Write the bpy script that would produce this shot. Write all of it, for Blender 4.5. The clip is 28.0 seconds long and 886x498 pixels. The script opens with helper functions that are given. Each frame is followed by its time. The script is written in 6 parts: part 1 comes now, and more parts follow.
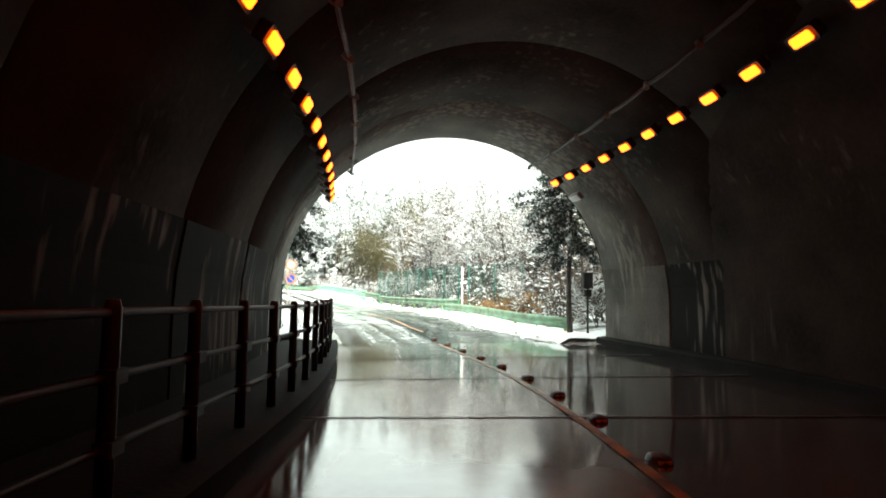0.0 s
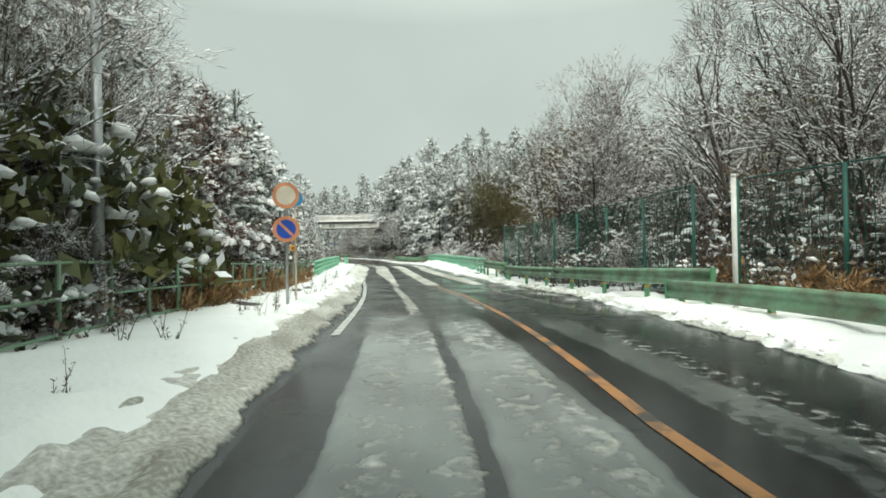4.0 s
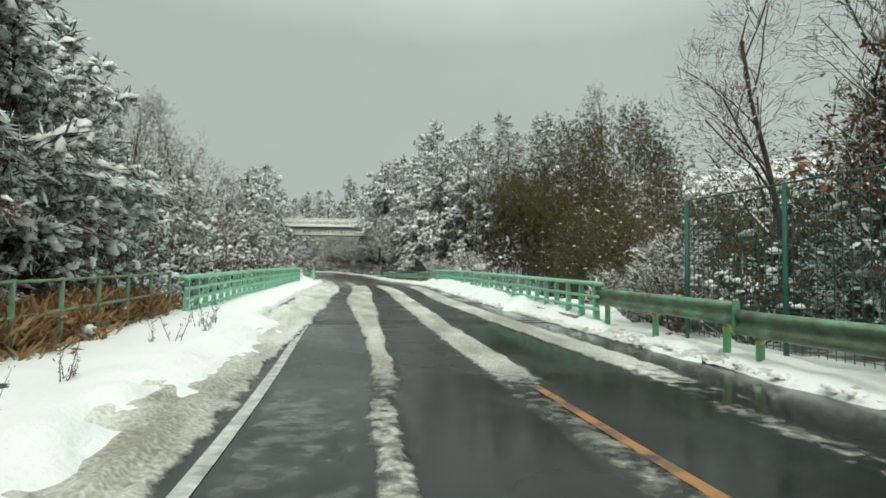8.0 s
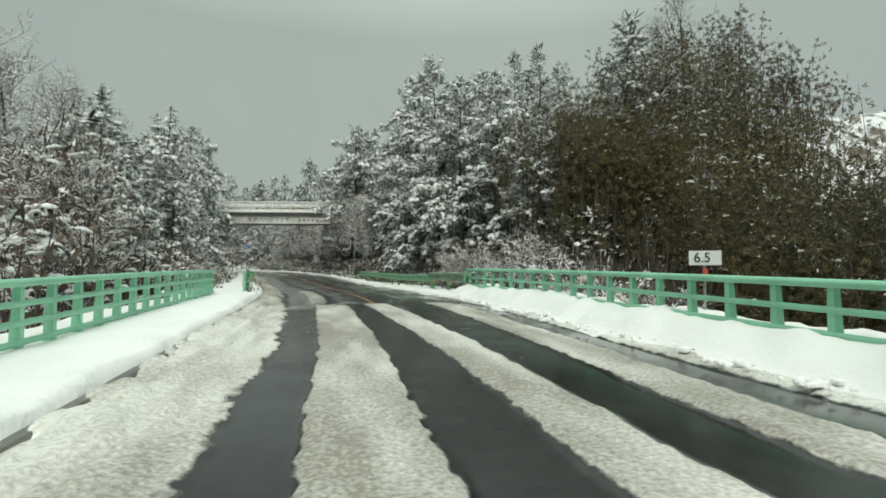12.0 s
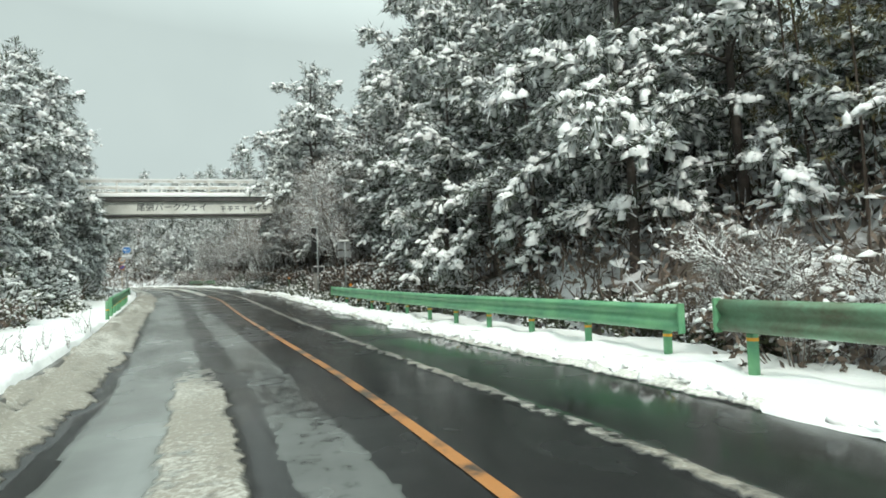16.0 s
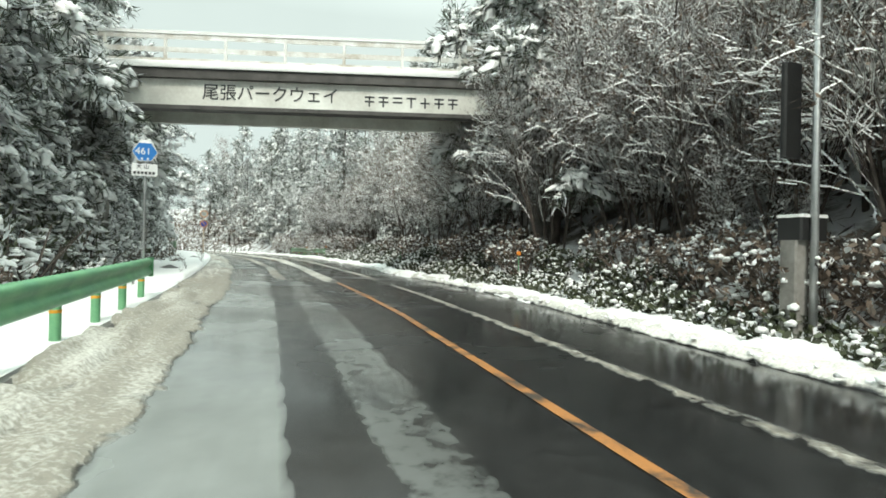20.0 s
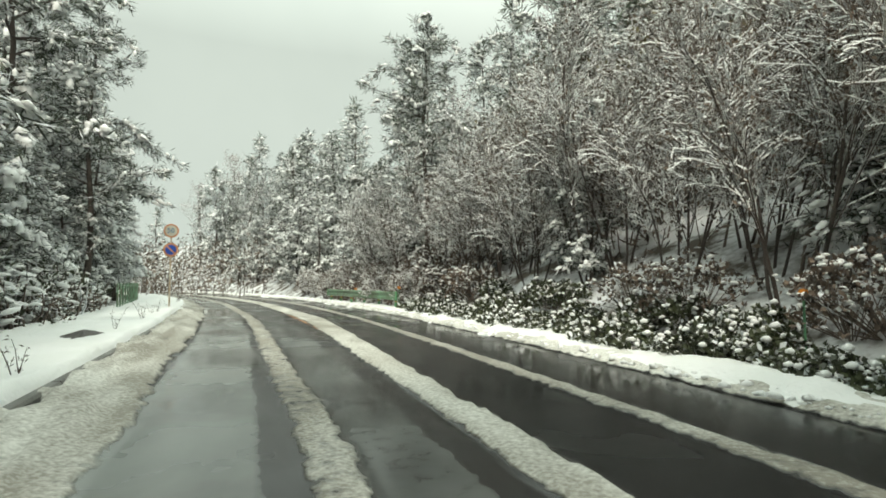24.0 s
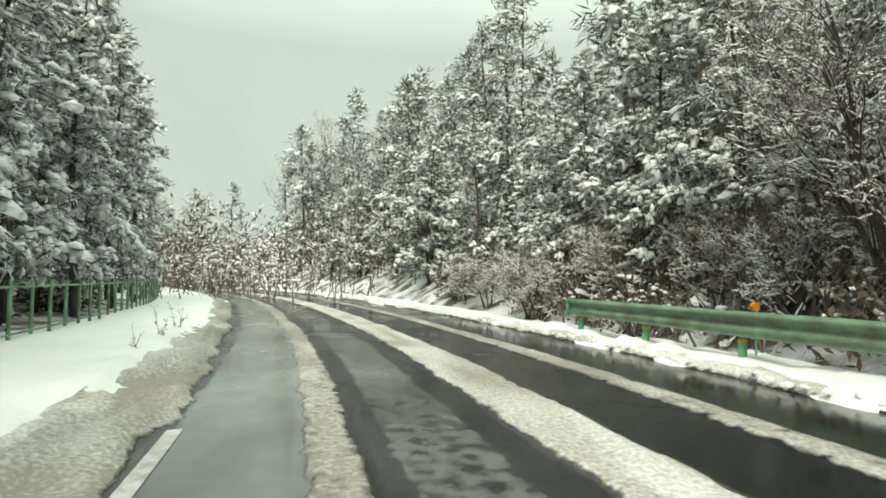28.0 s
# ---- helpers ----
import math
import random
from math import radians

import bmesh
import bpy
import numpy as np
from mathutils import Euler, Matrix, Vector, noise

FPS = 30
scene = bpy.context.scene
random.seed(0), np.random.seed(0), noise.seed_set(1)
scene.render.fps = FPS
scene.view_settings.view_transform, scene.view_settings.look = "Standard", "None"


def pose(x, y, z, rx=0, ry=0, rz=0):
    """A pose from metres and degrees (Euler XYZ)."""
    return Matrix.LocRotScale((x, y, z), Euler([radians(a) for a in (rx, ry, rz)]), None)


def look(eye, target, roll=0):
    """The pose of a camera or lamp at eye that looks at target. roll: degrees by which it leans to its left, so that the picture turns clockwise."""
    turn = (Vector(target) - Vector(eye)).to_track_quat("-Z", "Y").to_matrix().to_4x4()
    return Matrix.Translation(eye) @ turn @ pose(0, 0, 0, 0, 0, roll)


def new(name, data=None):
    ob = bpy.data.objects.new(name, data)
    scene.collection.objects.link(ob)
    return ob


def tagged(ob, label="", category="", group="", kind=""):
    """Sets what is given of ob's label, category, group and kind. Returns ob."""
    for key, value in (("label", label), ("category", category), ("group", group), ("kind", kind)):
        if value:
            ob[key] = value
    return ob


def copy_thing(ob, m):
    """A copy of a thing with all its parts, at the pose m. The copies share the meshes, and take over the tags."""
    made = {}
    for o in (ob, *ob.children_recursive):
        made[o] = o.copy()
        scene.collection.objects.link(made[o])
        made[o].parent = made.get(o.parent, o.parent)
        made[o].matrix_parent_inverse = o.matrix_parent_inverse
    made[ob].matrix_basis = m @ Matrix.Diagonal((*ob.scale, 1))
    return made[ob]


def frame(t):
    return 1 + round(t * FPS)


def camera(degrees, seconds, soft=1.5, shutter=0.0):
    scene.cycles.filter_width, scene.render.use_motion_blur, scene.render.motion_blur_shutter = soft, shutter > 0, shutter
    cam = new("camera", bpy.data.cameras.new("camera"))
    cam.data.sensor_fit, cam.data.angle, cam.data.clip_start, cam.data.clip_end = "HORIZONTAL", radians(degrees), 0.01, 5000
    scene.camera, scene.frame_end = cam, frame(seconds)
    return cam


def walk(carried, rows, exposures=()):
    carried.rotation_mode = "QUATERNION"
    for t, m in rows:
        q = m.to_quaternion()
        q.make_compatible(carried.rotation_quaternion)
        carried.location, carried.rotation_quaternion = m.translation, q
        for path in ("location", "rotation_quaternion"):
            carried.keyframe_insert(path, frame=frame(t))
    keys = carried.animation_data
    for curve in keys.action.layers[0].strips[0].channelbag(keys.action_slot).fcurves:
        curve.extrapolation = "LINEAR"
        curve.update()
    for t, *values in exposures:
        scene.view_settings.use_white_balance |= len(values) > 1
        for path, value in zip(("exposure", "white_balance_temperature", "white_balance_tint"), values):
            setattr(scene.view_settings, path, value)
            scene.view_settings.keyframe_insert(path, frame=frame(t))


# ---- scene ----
cam = camera(80.5, 28.0, soft=1.7)
PATH = [
    (0.0, 0.913, 4.514, 1.394, 93.71, -0.80, -0.56),
    (0.5, 0.932, 6.422, 1.334, 93.05, -0.41, 1.91),
    (1.0, 0.961, 8.322, 1.277, 92.45, -2.69, 4.60),
    (1.5, 0.898, 10.206, 1.223, 92.03, -1.25, 5.38),
    (2.0, 0.751, 12.036, 1.170, 89.83, -0.43, 7.84),
    (2.5, 0.608, 13.744, 1.083, 89.72, 0.88, 11.33),
    (3.0, 0.347, 15.515, 1.014, 91.62, -0.19, 11.82),
    (3.5, -0.053, 17.286, 0.958, 90.42, 1.07, 12.44),
    (5.5, -2.400, 24.747, 1.163, 92.48, -1.40, 16.75),
    (6.0, -2.949, 26.618, 1.124, 97.00, -1.08, 17.55),
    (6.5, -3.546, 28.478, 1.047, 99.71, -1.40, 16.37),
    (7.0, -4.264, 30.338, 0.990, 93.64, 0.16, 13.25),
    (7.5, -4.934, 32.176, 0.947, 92.26, 0.44, 12.18),
    (8.0, -5.632, 34.060, 0.901, 92.31, -0.83, 12.12),
    (8.5, -6.319, 35.920, 0.861, 94.32, -1.56, 12.80),
    (9.0, -7.057, 37.789, 0.833, 93.31, -0.70, 13.36),
    (9.5, -7.826, 39.650, 0.835, 90.18, -2.76, 14.11),
    (10.0, -8.603, 41.509, 0.855, 86.92, -2.73, 13.82),
    (10.5, -9.403, 43.396, 0.887, 87.89, -3.41, 13.59),
    (11.0, -10.193, 45.298, 0.925, 92.71, -1.74, 14.55),
    (11.5, -10.977, 47.206, 0.962, 99.85, -2.45, 9.98),
    (12.0, -11.772, 49.138, 0.992, 91.87, 0.21, 8.11),
    (12.5, -12.571, 51.106, 1.016, 91.04, -2.37, 6.58),
    (14.5, -15.589, 59.465, 1.094, 97.15, 2.65, 10.10),
    (15.0, -16.518, 61.644, 1.125, 92.54, -1.45, 4.76),
    (15.5, -17.406, 63.869, 1.125, 92.29, 0.66, 3.11),
    (16.0, -18.326, 66.139, 1.105, 92.48, 1.85, 1.93),
    (16.5, -19.356, 68.471, 1.070, 93.01, 1.68, 1.31),
    (17.0, -20.531, 70.821, 1.032, 88.96, 2.74, 1.83),
    (17.5, -21.901, 73.242, 1.001, 88.17, 0.42, 4.81),
    (18.0, -23.179, 75.529, 0.990, 88.80, 1.49, 4.03),
    (18.5, -24.452, 77.756, 0.996, 91.05, 0.51, 5.39),
    (19.0, -25.699, 79.987, 1.011, 91.71, -1.12, 8.63),
    (19.5, -26.973, 82.158, 1.031, 89.56, -1.05, 10.18),
    (20.0, -28.254, 84.160, 1.051, 90.13, -1.20, 11.06),
    (20.5, -29.403, 86.189, 1.092, 90.73, -0.96, 11.87),
    (21.0, -30.478, 88.217, 1.134, 88.27, -2.97, 13.11),
    (21.5, -31.506, 90.239, 1.165, 87.33, -2.32, 13.85),
    (23.5, -36.500, 98.674, 1.297, 94.45, -1.04, 12.70),
    (24.0, -37.946, 100.888, 1.309, 93.72, 0.10, 13.00),
    (24.5, -39.391, 103.098, 1.329, 91.52, 0.73, 13.54),
    (25.0, -40.826, 105.279, 1.359, 94.21, 0.61, 15.32),
    (25.5, -42.256, 107.466, 1.386, 95.35, 0.21, 17.03),
    (26.0, -43.605, 109.577, 1.400, 91.55, -0.67, 18.05),
    (26.5, -45.007, 111.627, 1.399, 92.39, -0.90, 17.83),
    (27.0, -46.455, 113.661, 1.400, 92.98, -0.77, 18.40),
    (27.5, -47.905, 115.562, 1.397, 94.22, -1.41, 19.56),
    (28.0, -49.342, 117.413, 1.395, 93.13, -0.22, 22.16),
]
EXPOSURES = [(0.0, 1.85, 6500, 10), (0.8, 1.4, 6500, 10), (1.4, 1.0, 6500, 10), (2.0, 0.72, 6500, 10), (2.6, 0.48, 6500, 10), (3.5, 0.15, 6500, 10), (5.5, -0.22, 6500, 10), (9.0, -0.36, 6500, 10),
             (12.5, -0.5, 6500, 10), (14.5, -0.15, 6333, 10), (15.5, 0.0, 6250, 10), (17.0, 0.36, 6267, 10), (21.5, 0.48, 6579, 10), (23.5, 0.28, 6820, 10), (26.0, 0.2, 6820, 10), (28.0, 0.24, 6820, 10)]
walk(cam, [(t, pose(x, y, z, rx, ry, rz)) for t, x, y, z, rx, ry, rz in PATH], EXPOSURES)

# ---- light: overcast winter sky with a wide, weak sun ----
world = bpy.data.worlds.new("overcast_sky")
scene.world = world
world.use_nodes = True
wn, wl = world.node_tree.nodes, world.node_tree.links
wn.clear()
w_out, w_bg, w_sky = wn.new("ShaderNodeOutputWorld"), wn.new("ShaderNodeBackground"), wn.new("ShaderNodeTexSky")
w_sky.sky_type, w_sky.sun_disc = "NISHITA", False
w_sky.sun_elevation, w_sky.sun_rotation = radians(50), radians(194)
w_hsv, w_mix, w_co, w_noise, w_ramp = (wn.new(k) for k in ("ShaderNodeHueSaturation", "ShaderNodeMix", "ShaderNodeTexCoord",
                                                          "ShaderNodeTexNoise", "ShaderNodeValToRGB"))
w_hsv.inputs["Saturation"].default_value, w_hsv.inputs["Value"].default_value = 0.12, 0.9
w_noise.inputs["Scale"].default_value, w_noise.inputs["Detail"].default_value = 1.6, 5.0
w_ramp.color_ramp.elements[0].position, w_ramp.color_ramp.elements[0].color = 0.3, (4.05, 4.78, 4.42, 1)
w_ramp.color_ramp.elements[1].position, w_ramp.color_ramp.elements[1].color = 0.75, (5.1, 5.9, 5.42, 1)
w_mix.data_type = "RGBA"
w_mix.inputs["Factor"].default_value = 0.88
wl.new(w_co.outputs["Generated"], w_noise.inputs["Vector"])
wl.new(w_noise.outputs["Fac"], w_ramp.inputs["Fac"])
w_sep, w_up, w_mul = wn.new("ShaderNodeSeparateXYZ"), wn.new("ShaderNodeMapRange"), wn.new("ShaderNodeVectorMath")
w_up.inputs["From Min"].default_value, w_up.inputs["From Max"].default_value = 0.4, 1.0
w_up.inputs["To Min"].default_value, w_up.inputs["To Max"].default_value = 1.22, 4.3
w_mul.operation = "SCALE"
wl.new(w_co.outputs["Generated"], w_sep.inputs[0])
wl.new(w_sep.outputs["Z"], w_up.inputs["Value"])
wl.new(w_ramp.outputs["Color"], w_mul.inputs[0])
wl.new(w_up.outputs[0], w_mul.inputs["Scale"])
wl.new(w_sky.outputs["Color"], w_hsv.inputs["Color"])
wl.new(w_hsv.outputs["Color"], w_mix.inputs["A"])
wl.new(w_mul.outputs[0], w_mix.inputs["B"])
wl.new(w_mix.outputs["Result"], w_bg.inputs["Color"])
wl.new(w_bg.outputs["Background"], w_out.inputs["Surface"])
w_bg.inputs["Strength"].default_value = 0.1
sun = new("sun", bpy.data.lights.new("sun", "SUN"))
sun.data.energy, sun.data.angle, sun.data.color = 1.9, radians(14), (1.0, 0.97, 0.85)
sun.matrix_world = look((0, 0, 40), (-8, 33, 0))

# ---- materials ----
MATS = {}


def mat(name, color, rough=0.6, metal=0.0, vary=0.25, scale=3.0, fine=40.0, bump=0.15, second=None, island=0.0, per_object=0.0, coat=0.0, emit=None, frost=0.0):
    """A surface with broad stains, fine grain and relief; second: the colour of its stains."""
    m = bpy.data.materials.new(name)
    m.use_nodes = True
    n, l = m.node_tree.nodes, m.node_tree.links
    b = n["Principled BSDF"]
    co, big, small = n.new("ShaderNodeNewGeometry"), n.new("ShaderNodeTexNoise"), n.new("ShaderNodeTexNoise")
    l.new(co.outputs["Position"], big.inputs["Vector"])
    l.new(co.outputs["Position"], small.inputs["Vector"])
    big.inputs["Scale"].default_value, big.inputs["Detail"].default_value = scale, 5
    small.inputs["Scale"].default_value, small.inputs["Detail"].default_value = fine, 3
    ramp = n.new("ShaderNodeValToRGB")
    dark = second or tuple(c * (1 - vary) for c in color)
    light = tuple(min(0.9, c * (1 + vary * 0.5)) for c in color)
    ramp.color_ramp.elements[0].position, ramp.color_ramp.elements[0].color = 0.3, (*dark, 1)
    ramp.color_ramp.elements[1].position, ramp.color_ramp.elements[1].color = 0.68, (*light, 1)
    add = n.new("ShaderNodeMath")
    add.operation = "MULTIPLY_ADD"
    add.inputs[1].default_value, add.inputs[2].default_value = 0.25, -0.125
    l.new(small.outputs["Fac"], add.inputs[0])
    total = n.new("ShaderNodeMath")
    l.new(big.outputs["Fac"], total.inputs[0])
    l.new(add.outputs[0], total.inputs[1])
    last = total
    for amount, source, socket in ((island, "ShaderNodeNewGeometry", "Random Per Island"), (per_object, "ShaderNodeObjectInfo", "Random")):
        if amount:
            src, ma, su = n.new(source), n.new("ShaderNodeMath"), n.new("ShaderNodeMath")
            ma.operation = "MULTIPLY_ADD"
            ma.inputs[1].default_value, ma.inputs[2].default_value = amount, -amount / 2
            l.new(src.outputs[socket], ma.inputs[0])
            l.new(last.outputs[0], su.inputs[0])
            l.new(ma.outputs[0], su.inputs[1])
            last = su
    l.new(last.outputs[0], ramp.inputs["Fac"])
    if frost:
        geo, over, mx = n.new("ShaderNodeNewGeometry"), n.new("ShaderNodeMath"), n.new("ShaderNodeMix")
        over.operation, mx.data_type = "LESS_THAN", "RGBA"
        over.inputs[1].default_value = frost
        mx.inputs["B"].default_value = (0.78, 0.8, 0.82, 1)
        l.new(geo.outputs["Random Per Island"], over.inputs[0])
        l.new(over.outputs[0], mx.inputs["Factor"])
        l.new(ramp.outputs["Color"], mx.inputs["A"])
        l.new(mx.outputs["Result"], b.inputs["Base Color"])
    else:
        l.new(ramp.outputs["Color"], b.inputs["Base Color"])
    b.inputs["Roughness"].default_value, b.inputs["Metallic"].default_value = rough, metal
    b.inputs["Coat Weight"].default_value = coat
    if bump:
        bp = n.new("ShaderNodeBump")
        bp.inputs["Strength"].default_value, bp.inputs["Distance"].default_value = bump, 0.02
        l.new(small.outputs["Fac"], bp.inputs["Height"])
        l.new(bp.outputs["Normal"], b.inputs["Normal"])
    if emit:
        b.inputs["Emission Color"].default_value, b.inputs["Emission Strength"].default_value = (*emit[0], 1), emit[1]
    MATS[name] = m
    return m


SNOW = mat("fresh_snow", (0.885, 0.895, 0.87), 0.65, vary=0.05, scale=1.2, fine=16, bump=0.8)
SNOW_CLUMP = mat("snow_on_branches", (0.88, 0.89, 0.875), 0.7, vary=0.05, scale=3, fine=25, bump=0.5)
BARK = mat("dark_bark", (0.085, 0.068, 0.058), 0.9, vary=0.5, scale=4, fine=30, bump=0.6, per_object=0.2)
TWIG = mat("grey_twigs", (0.15, 0.118, 0.098), 0.9, vary=0.45, scale=2, fine=30, bump=0.2, per_object=0.35, frost=0.06)
NEEDLE = mat("pine_needles", (0.062, 0.078, 0.052), 0.6, vary=0.5, scale=0.8, fine=9, bump=0, island=0.5, per_object=0.3, frost=0.3)
NEEDLE_RED = mat("browned_needles", (0.12, 0.055, 0.035), 0.7, vary=0.5, scale=0.8, fine=9, bump=0, island=0.5, second=(0.05, 0.05, 0.03), frost=0.16)
CEDAR = mat("cedar_needles", (0.048, 0.062, 0.047), 0.7, vary=0.4, scale=0.8, fine=9, bump=0, island=0.4, frost=0.13)
BAMBOO = mat("withered_bamboo_leaves", (0.125, 0.106, 0.04), 0.65, vary=0.5, scale=0.3, fine=5, bump=0, island=0.5, per_object=0.4, second=(0.04, 0.038, 0.02), frost=0.012)
OAK = mat("dead_brown_leaves", (0.16, 0.07, 0.035), 0.8, vary=0.45, scale=0.6, fine=8, bump=0, island=0.5, frost=0.05)
SHRUB = mat("evergreen_shrub_leaves", (0.06, 0.07, 0.035), 0.45, vary=0.45, scale=0.8, fine=9, bump=0, island=0.5, per_object=0.3, frost=0.12)
GREENLEAF = mat("yellow_green_leaves", (0.13, 0.13, 0.04), 0.55, vary=0.45, scale=0.8, fine=9, bump=0, island=0.5, second=(0.05, 0.06, 0.025), frost=0.08)
BRUSHMIX = mat("leafless_brush", (0.16, 0.12, 0.092), 0.85, vary=0.5, scale=0.5, fine=6, bump=0, island=0.6, second=(0.05, 0.042, 0.036), frost=0.08)
STRAW = mat("dry_reed", (0.32, 0.19, 0.085), 0.8, vary=0.4, scale=1.5, fine=20, bump=0, island=0.5)
WEED = mat("dead_weed_stalks", (0.09, 0.065, 0.05), 0.9, vary=0.3, scale=3, fine=20, bump=0)
# Lining: soot stains, and the tunnel's dimness put into the base colour.
CONCRETE = mat("dimmed_sooty_concrete", (0.05, 0.042, 0.036), 0.9, vary=0.45, scale=0.7, fine=14, bump=0.25, second=(0.014, 0.012, 0.011))
# Mouth ring: lighter copy of the lining with the daylight in its colour.
MOUTHCONC = mat("daylit_mouth_concrete", (0.11, 0.102, 0.088), 0.85, vary=0.5, scale=0.9, fine=14, bump=0.3, second=(0.05, 0.046, 0.04))
OLDCONC = mat("weathered_grey_concrete", (0.26, 0.25, 0.23), 0.8, vary=0.45, scale=1.6, fine=18, bump=0.3, second=(0.12, 0.11, 0.1))
KERB = mat("wet_concrete_kerb", (0.16, 0.155, 0.145), 0.5, vary=0.4, scale=2, fine=25, bump=0.3)
# Tunnel kerb and panels: near-black, the shade low in the tunnel put into the colour.
TUNNELKERB = mat("shade_dark_tunnel_kerb", (0.012, 0.011, 0.01), 0.75, vary=0.5, scale=1.5, fine=20, bump=0.3)
WALLPANEL = mat("shade_dark_tunnel_panel", (0.008, 0.0075, 0.007), 0.75, vary=0.7, scale=1.1, fine=10, bump=0.12)
def streaked(m_, pale, low, high):
    """Lime runs down a wall: pale upright streaks over the stains."""
    n, l = m_.node_tree.nodes, m_.node_tree.links
    b, old = n["Principled BSDF"], n["Principled BSDF"].inputs["Base Color"].links[0].from_socket
    geo, squeeze, runs, patch, keep, cut, mx = (n.new(k) for k in ("ShaderNodeNewGeometry", "ShaderNodeMapping", "ShaderNodeTexNoise", "ShaderNodeTexNoise",
                                                                 "ShaderNodeMath", "ShaderNodeMapRange", "ShaderNodeMix"))
    squeeze.inputs["Scale"].default_value = (7.0, 7.0, 0.55)
    runs.inputs["Scale"].default_value, runs.inputs["Detail"].default_value = 1.0, 6
    patch.inputs["Scale"].default_value, patch.inputs["Detail"].default_value = 0.55, 3
    l.new(geo.outputs["Position"], squeeze.inputs["Vector"])
    l.new(squeeze.outputs[0], runs.inputs["Vector"])
    l.new(geo.outputs["Position"], patch.inputs["Vector"])
    keep.operation = "MULTIPLY"
    l.new(runs.outputs["Fac"], keep.inputs[0])
    l.new(patch.outputs["Fac"], keep.inputs[1])
    cut.inputs["From Min"].default_value, cut.inputs["From Max"].default_value = low, high
    l.new(keep.outputs[0], cut.inputs["Value"])
    mx.data_type = "RGBA"
    mx.inputs["B"].default_value = (*pale, 1)
    l.new(cut.outputs[0], mx.inputs["Factor"])
    l.new(old, mx.inputs["A"])
    l.new(mx.outputs["Result"], b.inputs["Base Color"])


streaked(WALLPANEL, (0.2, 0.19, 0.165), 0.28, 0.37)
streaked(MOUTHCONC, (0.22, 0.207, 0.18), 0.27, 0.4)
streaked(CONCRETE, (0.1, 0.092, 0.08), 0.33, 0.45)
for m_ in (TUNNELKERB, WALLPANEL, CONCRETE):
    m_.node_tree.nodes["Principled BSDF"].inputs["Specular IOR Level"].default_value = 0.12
GREEN = mat("green_painted_steel", (0.16, 0.38, 0.19), 0.42, vary=0.22, scale=2.5, fine=30, bump=0.06, second=(0.1, 0.28, 0.16))
GREEN_PALE = mat("pale_green_painted_steel", (0.27, 0.6, 0.41), 0.45, vary=0.18, scale=2.0, fine=30, bump=0.05)
GREEN_OLD = mat("faded_green_rail_paint", (0.16, 0.3, 0.19), 0.5, vary=0.4, scale=3, fine=30, bump=0.1, second=(0.12, 0.13, 0.08))
NETGREEN = mat("green_net_cord", (0.02, 0.12, 0.095), 0.6, vary=0.3, scale=1, fine=20, bump=0)
TEAL = mat("teal_lamp_pole_paint", (0.12, 0.25, 0.21), 0.5, vary=0.3, scale=2, fine=20, bump=0.05)
STEEL = mat("galvanised_steel", (0.4, 0.41, 0.41), 0.42, 0.7, vary=0.25, scale=4, fine=40, bump=0.05)
WHITEPAINT = mat("white_painted_steel", (0.82, 0.83, 0.81), 0.45, vary=0.15, scale=2, fine=20, bump=0.05, second=(0.5, 0.45, 0.38))
RUSTPOLE = mat("white_pole_with_rust", (0.68, 0.64, 0.55), 0.5, vary=0.2, scale=2.2, fine=15, bump=0.05, second=(0.45, 0.27, 0.14))
DARKRAIL = mat("dark_tunnel_rail_paint", (0.03, 0.028, 0.026), 0.5, vary=0.4, scale=4, fine=30, bump=0.1)
BLACK = mat("black_casing", (0.02, 0.02, 0.02), 0.5, vary=0.3)
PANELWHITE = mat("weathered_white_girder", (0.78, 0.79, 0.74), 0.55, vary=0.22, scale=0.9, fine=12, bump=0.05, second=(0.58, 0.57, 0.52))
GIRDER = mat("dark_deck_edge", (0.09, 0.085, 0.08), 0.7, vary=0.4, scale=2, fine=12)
REDPAINT = mat("sign_red", (0.55, 0.1, 0.05), 0.45, vary=0.2, scale=4, bump=0)
BLUEPAINT = mat("sign_blue", (0.02, 0.08, 0.42), 0.4, vary=0.2, scale=4, bump=0)
CYANPAINT = mat("sign_light_blue", (0.03, 0.28, 0.55), 0.4, vary=0.2, scale=4, bump=0)
ROUTEBLUE = mat("route_sign_blue", (0.02, 0.17, 0.5), 0.4, vary=0.15, scale=4, bump=0)
CREAM = mat("faded_sign_white", (0.62, 0.56, 0.46), 0.5, vary=0.15, scale=4, bump=0)
FADERED = mat("faded_sign_red", (0.62, 0.26, 0.13), 0.5, vary=0.25, scale=4, bump=0)
SIGNWHITE = mat("sign_white", (0.75, 0.76, 0.76), 0.45, vary=0.08, scale=4, bump=0)
TEXTDARK = mat("dark_lettering", (0.03, 0.032, 0.035), 0.5, vary=0.2, bump=0)
TEXTBLUE = mat("blue_lettering", (0.05, 0.22, 0.36), 0.5, vary=0.2, bump=0)
YELLOW = mat("yellow_sign", (0.75, 0.36, 0.03), 0.5, vary=0.15, scale=4, bump=0)
ORANGEMARK = mat("orange_marker", (0.75, 0.26, 0.03), 0.5, vary=0.15, scale=4, bump=0)
LINEWHITE = mat("worn_white_line", (0.6, 0.6, 0.57), 0.35, vary=0.3, scale=6, fine=40, bump=0.1, second=(0.25, 0.25, 0.24))
LINEORANGE = mat("worn_orange_line", (0.37, 0.165, 0.055), 0.35, vary=0.3, scale=3, fine=26, bump=0.1, second=(0.06, 0.05, 0.042))
